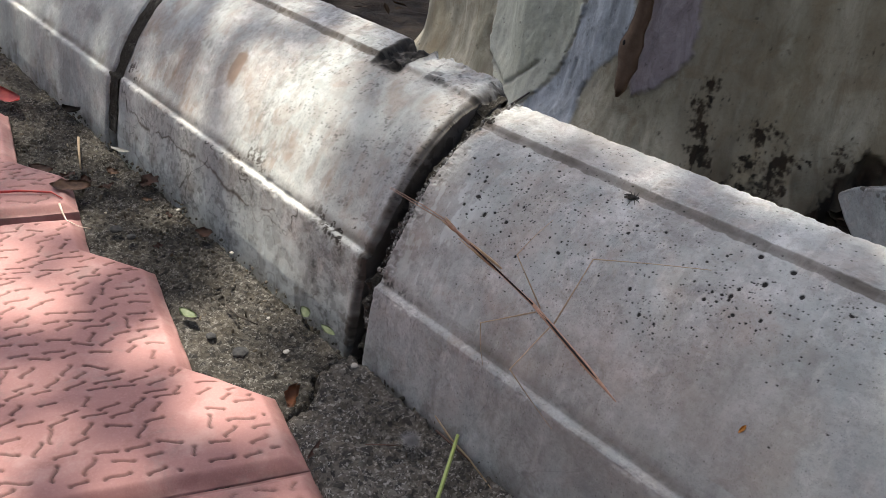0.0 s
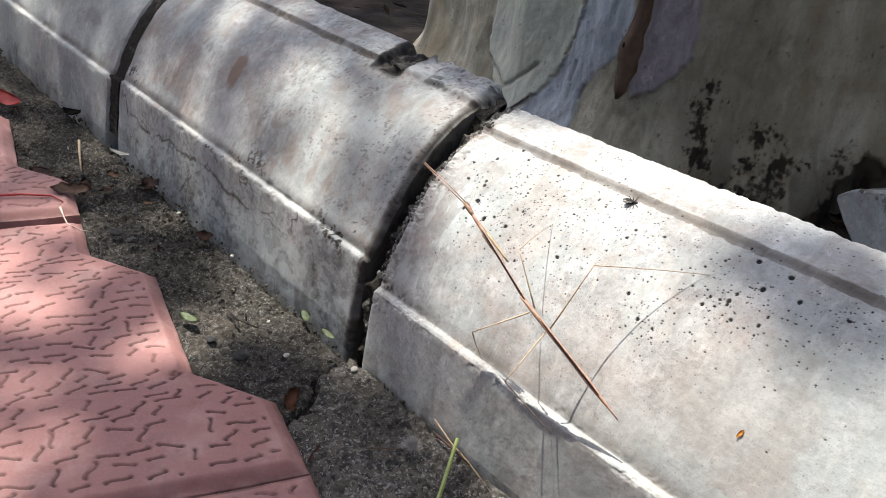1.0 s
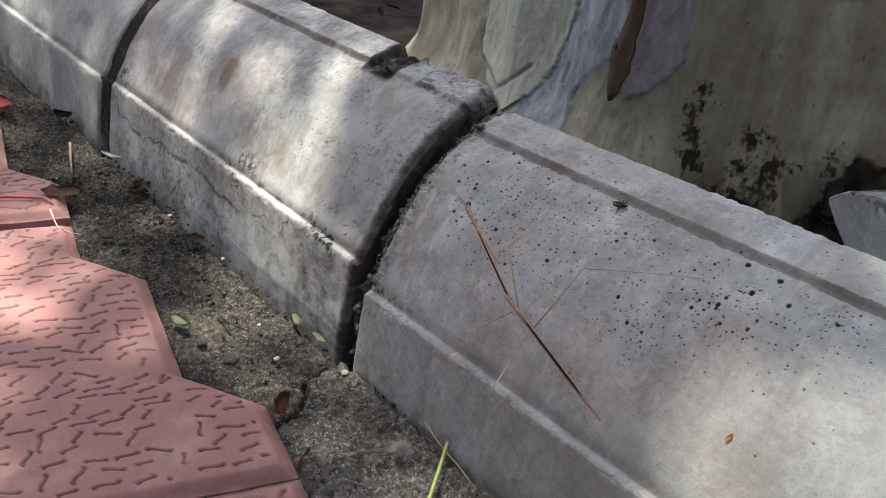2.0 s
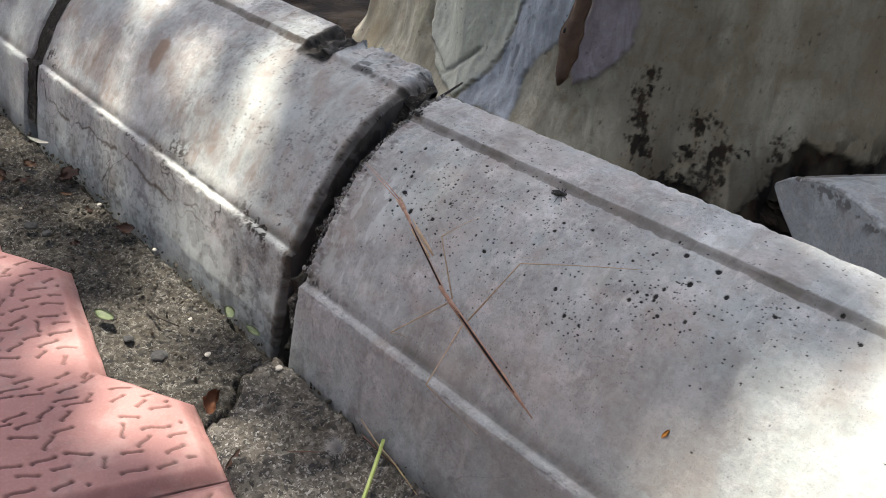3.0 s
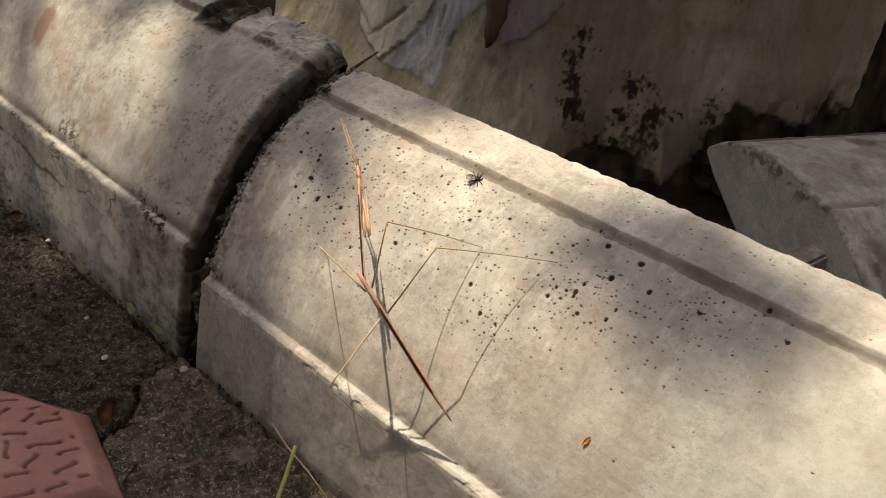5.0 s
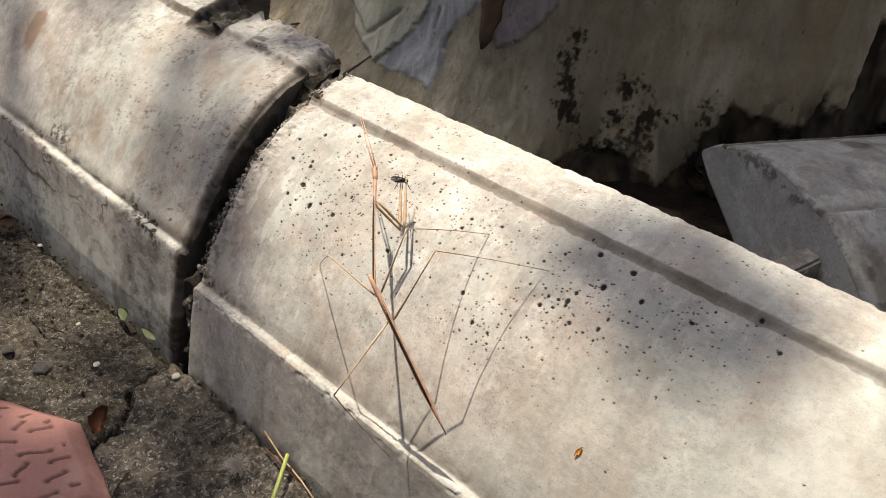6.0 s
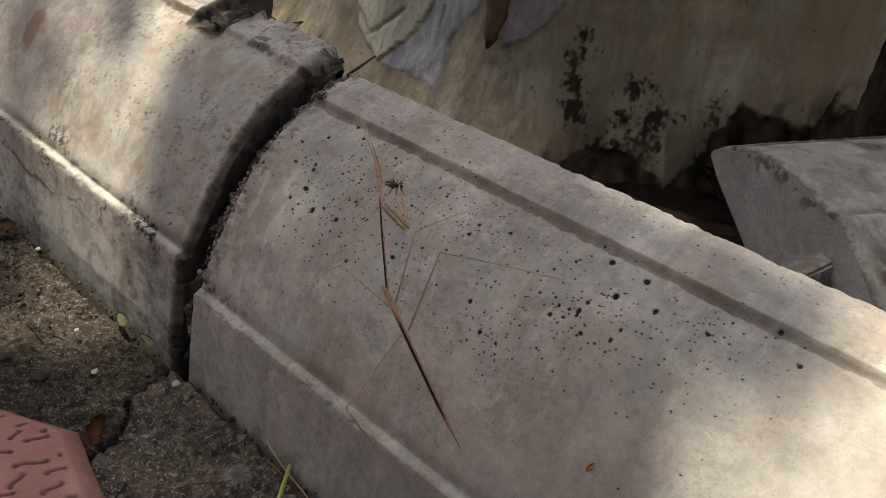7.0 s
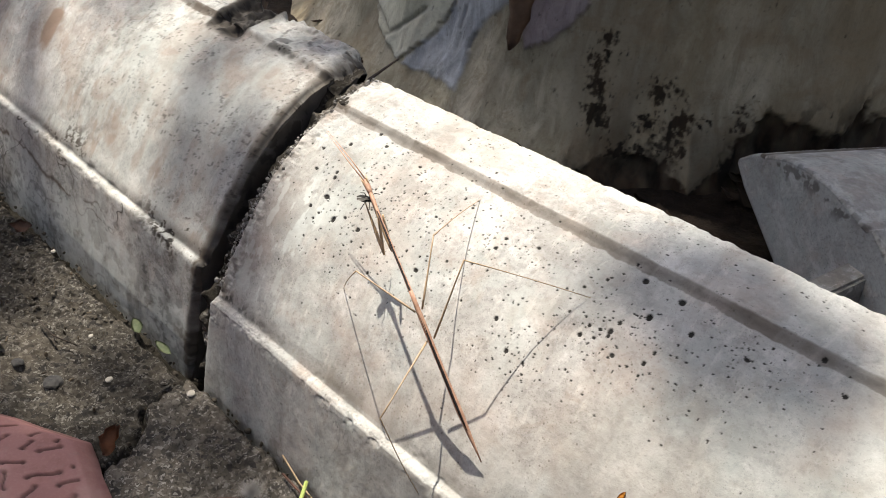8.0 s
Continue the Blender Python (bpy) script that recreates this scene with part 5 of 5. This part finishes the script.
FEMUR = {"hind_right": 0.03, "hind_left": 0.03, "mid_right": 0.024, "mid_left": 0.024}
TIBIA = {"hind_right": 0.0452, "hind_left": 0.0452, "mid_right": 0.042, "mid_left": 0.042}


def mantis():
    thing = tagged(new("mantis"), "slender straw-brown grass mantis standing on the kerb stone", "insect")
    thing.location = (0.11, 0.01, 0.07)
    parts = {}

    def limb(name, parent, points, radii, material, sides=8, label=""):
        return part(name, tube(bmesh.new(), points, radii, sides), material, parent, label)

    us = np.linspace(0, 1, 14)
    parts["abdomen"] = limb("abdomen", thing, [(-0.004 + (LA + 0.004) * u, 0, 0.0012 * math.sin(3 * u)) for u in us], [0.0007, 0.0008, 0.0009, 0.0009, 0.0009, 0.0009, 0.0009, 0.0009, 0.0010, 0.0011, 0.0009, 0.0007, 0.0004, 0.0002], TAN)
    limb("dorsal_stripe", parts["abdomen"], [(0.001 + LA * 0.78 * u, 0, 0.0012 * math.sin(3 * u * 0.78) + 0.00066) for u in us], [0.0003] + [0.00050] * 11 + [0.00036, 0.00012], STRIPE, 6, "dark line along the back")
    parts["prothorax"] = limb("prothorax", thing, [(LP * u, 0, 0.0008 * math.sin(3 * u)) for u in us], [0.00065] * 3 + [0.00052] * 8 + [0.0006, 0.0008, 0.0006], TAN)
    limb("dorsal_stripe", parts["prothorax"], [(LP * 0.9 * u, 0, 0.0008 * math.sin(2.7 * u) + 0.00040) for u in us], [0.0003] + [0.00036] * 9 + [0.00030, 0.00022, 0.00016, 0.00008], STRIPE, 6, "dark line along the back")
    head = limb("head", parts["prothorax"], [(LP - 0.001, 0, 0), (LP + 0.0008, 0, 0), (LP + 0.0030, 0, 0.0003), (LP + 0.0048, 0, 0.0004), (LP + 0.0058, 0, 0.0004)], [0.0006, 0.0010, 0.0011, 0.0007, 0.0003], TAN)
    for side in (-1, 1):
        limb("horn", parts["prothorax"], [(LP + 0.0035, side * 0.0007, 0.0006), (LP + 0.007, side * 0.0011, 0.0009)], [0.0005, 0.0001], AMBER, 6)
        limb("antenna", parts["prothorax"], [(LP + 0.005, side * 0.0004, 0.0004), (LP + 0.015, 0.0022 + side * 0.0006, 0.0012), (LP + 0.031, 0.0060 + side * 0.0003, 0.0008)], [0.00030, 0.00022, 0.00009], TAN, 5)
        parts["coxa", side] = limb("coxa", parts["prothorax"], [(COXA * u, 0, 0) for u in np.linspace(0, 1, 5)], [0.0004, 0.0005, 0.00055, 0.00045, 0.0004], AMBER, 6, "upper joint of the grasping leg")
        parts["foreleg", side] = limb("foreleg", parts["prothorax"], [(GRASP * u, 0, 0) for u in np.linspace(0, 1, 8)], [0.0004, 0.0006, 0.00065, 0.0006, 0.0005, 0.00035, 0.00025, 0.00012], AMBER, 6, "pale amber grasping leg")
    for key in FEMUR:
        parts[key, 0] = limb("femur", thing, [(FEMUR[key] * u, 0, 0) for u in np.linspace(0, 1, 5)], [0.00036, 0.00038, 0.00030, 0.00025, 0.00028], LEGTAN, 6)
        parts[key, 1] = limb("tibia", thing, [(TIBIA[key] * u, 0, 0.0006 * math.sin(3.1 * u)) for u in np.linspace(0, 1, 7)], [0.00028, 0.00021, 0.00018, 0.00016, 0.00016, 0.00015, 0.00013], LEGTAN, 6)
    return thing, parts


insect, limbs = mantis()
prey = fly()

# seconds, joint at the middle, head
FORE = [(0.0, 0.0976, 0.0051, 0.0808, 0.0631, -0.0103, 0.1051), (0.5, 0.0974, 0.0073, 0.0811, 0.0626, -0.0076, 0.1066), (1.2, 0.1006, -0.0050, 0.0899, 0.0633, 0.0044, 0.1102), (2.5, 0.0976, -0.0040, 0.0909, 0.0586, 0.0112, 0.1046), (3.0, 0.0977, -0.0030, 0.0901, 0.0581, 0.0103, 0.1041), (3.5, 0.0957, -0.0031, 0.0904, 0.0578, 0.0125, 0.1069), (4.0, 0.0980, -0.0025, 0.0939, 0.0616, 0.0172, 0.1089), (4.5, 0.0980, -0.0048, 0.0945, 0.0641, 0.0178, 0.1113), (5.0, 0.1022, -0.0013, 0.0976, 0.0727, 0.0229, 0.1140), (5.2, 0.1066, 0.0000, 0.1015, 0.0815, 0.0306, 0.1190), (6.5, 0.1082, 0.0030, 0.1019, 0.0767, 0.0283, 0.1193), (7.0, 0.1102, 0.0033, 0.1018, 0.0801, 0.0269, 0.1237), (7.5, 0.1112, 0.0031, 0.1042, 0.0742, 0.0165, 0.1242), (8.0, 0.1059, 0.0092, 0.1005, 0.0661, 0.0240, 0.1183)]
# seconds, tip of the abdomen
TAIL = [(0.0, 0.1508, -0.0079, 0.0752), (0.5, 0.1471, 0.0021, 0.0673), (1.2, 0.1466, -0.0007, 0.0623), (2.5, 0.1464, -0.0006, 0.0630), (3.0, 0.1457, -0.0013, 0.0615), (3.5, 0.1440, -0.0015, 0.0616), (4.0, 0.1453, 0.0012, 0.0637), (4.5, 0.1423, -0.0004, 0.0616), (5.0, 0.1453, 0.0008, 0.0624), (5.2, 0.1479, -0.0026, 0.0630), (6.5, 0.1483, 0.0009, 0.0630), (7.0, 0.1475, 0.0035, 0.0606), (7.5, 0.1461, 0.0067, 0.0622), (8.0, 0.1466, 0.0050, 0.0592)]
# where each foot stands, and where each knee is bent
FEET = {"hind_right": [(0, 0.1462, 0.0483, 0.1075), (8, 0.1462, 0.0483, 0.1075)],
        "hind_left": [(0, 0.1240, -0.0045, 0.0390), (4.5, 0.1246, -0.0046, 0.0388), (6.5, 0.1288, -0.0048, 0.0385), (8, 0.1288, -0.0048, 0.0385)],
        "mid_right": [(0, 0.0727, 0.0408, 0.0978), (4.55, 0.0730, 0.0408, 0.0979), (5.0, 0.1184, 0.0420, 0.1016), (5.2, 0.1173, 0.0505, 0.1072), (6.6, 0.1179, 0.0499, 0.1068), (7.3, 0.0876, 0.0602, 0.1107), (8, 0.0876, 0.0602, 0.1107)],
        "mid_left": [(0, 0.0809, -0.0024, 0.0421), (4.5, 0.0700, 0.0060, 0.0560), (5.0, 0.0597, 0.0202, 0.0748), (8, 0.0610, 0.0192, 0.0732)]}
KNEES = {}
KNEES["hind_right"] = [(0.0, 0.1090, 0.0231, 0.1023), (0.5, 0.1127, 0.0180, 0.1061), (1.2, 0.1162, 0.0145, 0.1078), (2.5, 0.1155, 0.0152, 0.1087), (3.0, 0.1179, 0.0131, 0.1088), (3.5, 0.1159, 0.0148, 0.1079), (4.5, 0.1211, 0.0109, 0.1111), (5.0, 0.1209, 0.0119, 0.1163), (5.2, 0.1256, 0.0101, 0.1202), (6.5, 0.1235, 0.0119, 0.1217), (7.5, 0.1200, 0.0149, 0.1230), (8.0, 0.1176, 0.0160, 0.1210)]
KNEES["hind_left"] = [(0.0, 0.1172, -0.0279, 0.0771), (0.5, 0.1149, -0.0244, 0.0785), (1.2, 0.1192, -0.0326, 0.0740), (2.5, 0.1184, -0.0311, 0.0750), (3.0, 0.1186, -0.0307, 0.0753), (3.5, 0.1174, -0.0304, 0.0752), (4.0, 0.1174, -0.0293, 0.0760), (4.5, 0.1165, -0.0310, 0.0746), (5.0, 0.1155, -0.0285, 0.0758), (5.2, 0.1163, -0.0271, 0.0767), (6.5, 0.1209, -0.0246, 0.0784), (7.0, 0.1215, -0.0243, 0.0786), (7.5, 0.1231, -0.0230, 0.0795)]
KNEES["mid_right"] = [(0.0, 0.0879, 0.0018, 0.1011), (0.5, 0.0888, 0.0021, 0.1011), (1.2, 0.0884, 0.0028, 0.1065), (2.5, 0.0868, 0.0028, 0.1089), (3.0, 0.0872, 0.0028, 0.1085), (3.5, 0.0863, 0.0028, 0.1096), (4.5, 0.0921, 0.0067, 0.1132), (5.0, 0.1025, 0.0072, 0.1190), (5.2, 0.1091, 0.0118, 0.1214), (6.5, 0.1122, 0.0116, 0.1230), (8.0, 0.1003, 0.0209, 0.1185)]
KNEES["mid_left"] = [(0.0, 0.0919, -0.0190, 0.0791), (0.5, 0.0933, -0.0170, 0.0802), (1.2, 0.0912, -0.0242, 0.0776), (2.5, 0.0911, -0.0243, 0.0780), (3.0, 0.0913, -0.0240, 0.0780), (3.5, 0.0908, -0.0243, 0.0778), (4.0, 0.0793, -0.0150, 0.0905), (4.5, 0.0780, -0.0152, 0.0914), (5.0, 0.0811, -0.0034, 0.1022), (6.5, 0.0860, 0.0034, 0.1029), (8.0, 0.0847, 0.0026, 0.1036)]
HIPS = {"hind_right": (0.013, 0.0012), "hind_left": (0.013, -0.0012), "mid_right": (0.003, 0.0012), "mid_left": (0.003, -0.0012)}


def sample(rows, t):
    ts = [r[0] for r in rows]
    vs = np.array([np.ravel(r[1:]) for r in rows], float)
    return Vector([float(np.interp(t, ts, vs[:, k])) for k in range(3)])


def aim(a, b, up):
    """The pose at a whose x axis points at b."""
    x = (b - a).normalized()
    y = up.cross(x).normalized()
    z = x.cross(y)
    m = Matrix((x, y, z)).transposed().to_4x4()
    m.translation = a
    return m


def strike(flight):
    """Fold the grasping legs, throw them at the fly, then hold it to the mouth."""
    up = Vector((-0.05, -0.60, 0.80)).normalized()
    where = [(t, tuple(m.translation)) for t, m in flight]
    hip = Vector((LP - 0.0097, 0, -0.0006))
    for side in (-1, 1):
        root = hip + Vector((0, side * 0.0009, 0))
        rest_elbow = root + COXA * Vector((math.cos(radians(176)), -math.sin(radians(176)), 0))
        rest_tip = rest_elbow + GRASP * Vector((math.cos(radians(3)), math.sin(radians(3)), -0.14))
        upper, lower = [], []
        for t in [0.0, 5.2] + [5.25 + 0.05 * k for k in range(56)]:
            body = aim(sample([r[:4] for r in FORE], t), sample([(r[0], *r[4:]) for r in FORE], t), up)
            reach = float(smooth(5.25, 5.62, t))
            caught = body.inverted() @ (sample(where, t) + Vector((0, 0, 0.0008))) + Vector((0.0018, side * 0.0011, 0))
            bend = body.to_3x3().inverted() @ POLE
            tip = rest_tip.lerp(caught, reach)
            d = tip - root
            l = min(max(d.length, GRASP - COXA + 0.0006), GRASP + COXA - 0.0006)
            d.normalize()
            c = (COXA ** 2 + l ** 2 - GRASP ** 2) / (2 * COXA * l)
            pole = (rest_elbow - root).lerp(bend, reach * (1 - 0.85 * float(smooth(7.1, 7.5, t))))
            off = (pole - d * pole.dot(d)).normalized()
            elbow = root + COXA * (c * d + math.sqrt(max(0.0, 1 - c * c)) * off)
            tip = root + d * l
            upper.append((t, aim(root, elbow, Vector((0, 0.2, 1)))))
            lower.append((t, aim(elbow, tip, Vector((0, 0.2, 1)))))
        walk(limbs["coxa", side], upper)
        walk(limbs["foreleg", side], lower)


def motions():
    base = Matrix.Translation(insect.location).inverted()
    up = Vector((-0.05, -0.60, 0.80)).normalized()
    tracks = {k: [] for k in limbs if k[0] not in ("foreleg", "coxa")}
    for t in [0.25 * k for k in range(33)] + [5.2]:
        m, h, e = sample([r[:4] for r in FORE], t), sample([(r[0], *r[4:]) for r in FORE], t), sample(TAIL, t)
        body = aim(m, e, up)
        tracks["abdomen"].append((t, base @ body))
        tracks["prothorax"].append((t, base @ aim(m, h, up)))
        for key in FEMUR:
            hip = body @ Vector((*HIPS[key], 0))
            foot = sample(FEET[key], t)
            d = foot - hip
            l, f, s = d.length, FEMUR[key], TIBIA[key]
            c = min(max((f * f + l * l - s * s) / (2 * f * l), -1), 1)
            d.normalize()
            pole = sample(KNEES[key], t) - hip
            side = (pole - d * pole.dot(d)).normalized()
            knee = hip + f * (c * d + math.sqrt(1 - c * c) * side)
            tracks[key, 0].append((t, base @ aim(hip, knee, up)))
            tracks[key, 1].append((t, base @ aim(knee, foot, up)))
    for k, rows in tracks.items():
        walk(limbs[k], sorted(rows, key=lambda r: r[0]))
    sit = STONE3 @ pose(0.0997, 0.0645, 0.1076, 22, 0, 40)
    flight = [(0.0, sit), (5.25, sit), (5.6, pose(0.092, 0.051, 0.122, 10, 0, 60)), (5.9, pose(0.083, 0.043, 0.117, 5, 0, 50)), (6.2, pose(0.0768, 0.0396, 0.1120, 10, 0, 42)), (6.5, pose(0.0766, 0.0395, 0.1118, 10, 0, 42)),
              (7.0, pose(0.0760, 0.0400, 0.1130, 10, 0, 42)), (7.3, pose(0.0745, 0.0310, 0.1145, 10, 0, 40)), (7.5, pose(0.0731, 0.0255, 0.1139, 10, 0, 45)), (8.0, pose(0.0667, 0.0233, 0.1134, 10, 0, 48))]
    walk(prey, flight)
    strike(flight)
    # Paths that steer the unseen leaf clusters, so sun patches come and go.
    sway = [(0.0, 0.100, -0.005), (0.2, 0.085, 0.020), (0.45, 0.030, 0.050), (0.7, -0.05, 0.09), (1.1, -0.07, 0.17), (1.7, 0.00, 0.07), (2.3, 0.068, 0.070), (3.0, 0.052, 0.068), (3.5, 0.040, 0.062), (3.9, -0.03, 0.05),
            (4.5, -0.045, -0.055), (5.2, -0.030, -0.075), (5.8, 0.05, -0.12), (6.3, 0.145, -0.080), (6.7, 0.140, -0.068), (7.0, 0.058, 0.042), (7.4, -0.005, 0.05), (7.7, -0.02, 0.02), (8.0, 0.19, -0.085)]
    stir = [(0.0, 0.03, -0.27), (0.4, 0.015, -0.13), (0.7, 0.03, -0.11), (1.0, 0.04, -0.085), (1.7, 0.02, -0.12), (2.5, 0.015, -0.115), (3.0, 0.03, -0.17), (3.5, 0.02, -0.13), (4.5, 0.015, -0.11), (5.2, 0.015, -0.11), (6.5, 0.02, -0.15),
            (7.0, 0.010, -0.110), (8.0, 0.015, -0.115)]
    drift = [(0.0, 0.04, 0.05), (0.5, 0.015, 0.05), (0.95, 0.50, -0.25), (1.5, 0.45, -0.2), (2.2, 0.10, 0.05), (3.0, 0.060, 0.05), (3.6, 0.13, 0.04), (4.0, 0.34, -0.07), (4.35, 0.55, -0.22), (5.2, 0.62, -0.28), (6.6, 0.60, -0.25),
             (6.95, 0.075, 0.045), (7.2, 0.09, 0.04), (7.5, 0.28, -0.02), (7.95, 0.60, -0.25), (8.0, 0.62, -0.26)]
    swing = [(0.0, -0.45, 0.22), (3.6, -0.42, 0.20), (4.3, -0.06, 0.085), (5.2, -0.05, 0.080), (5.8, -0.12, 0.12), (6.4, -0.34, 0.20), (7.1, -0.42, 0.2), (8.0, -0.42, 0.22)]
    flick = [(0.0, -0.20, 0.10), (0.5, -0.19, 0.08), (1.0, -0.15, 0.065), (2.0, -0.17, 0.065), (3.0, -0.165, 0.062), (3.6, -0.15, 0.065), (4.4, 0.0, 0.055), (5.1, -0.02, 0.05), (6.3, -0.36, 0.20), (6.9, -0.19, 0.08), (7.2, -0.17, 0.07), (7.6, -0.17, 0.07), (8.0, -0.36, 0.20)]
    for leaves, path, low in ((twig, flick, 0.2), (branch, sway, 0.45), (branch_two, stir, 0.45), (veil, drift, -1.6), (spray, swing, 0.3)):
        rows = []
        for t, x, y in path:
            p = Vector((x, y, 0.1)) + SUN * ((H - low - 0.1) / SUN.z) - tree.location
            rows.append((t, pose(*p, 4 * math.sin(t * 3), 4 * math.cos(t * 2.3), 9 * math.sin(t * 1.7))))
        walk(leaves, rows)


motions()
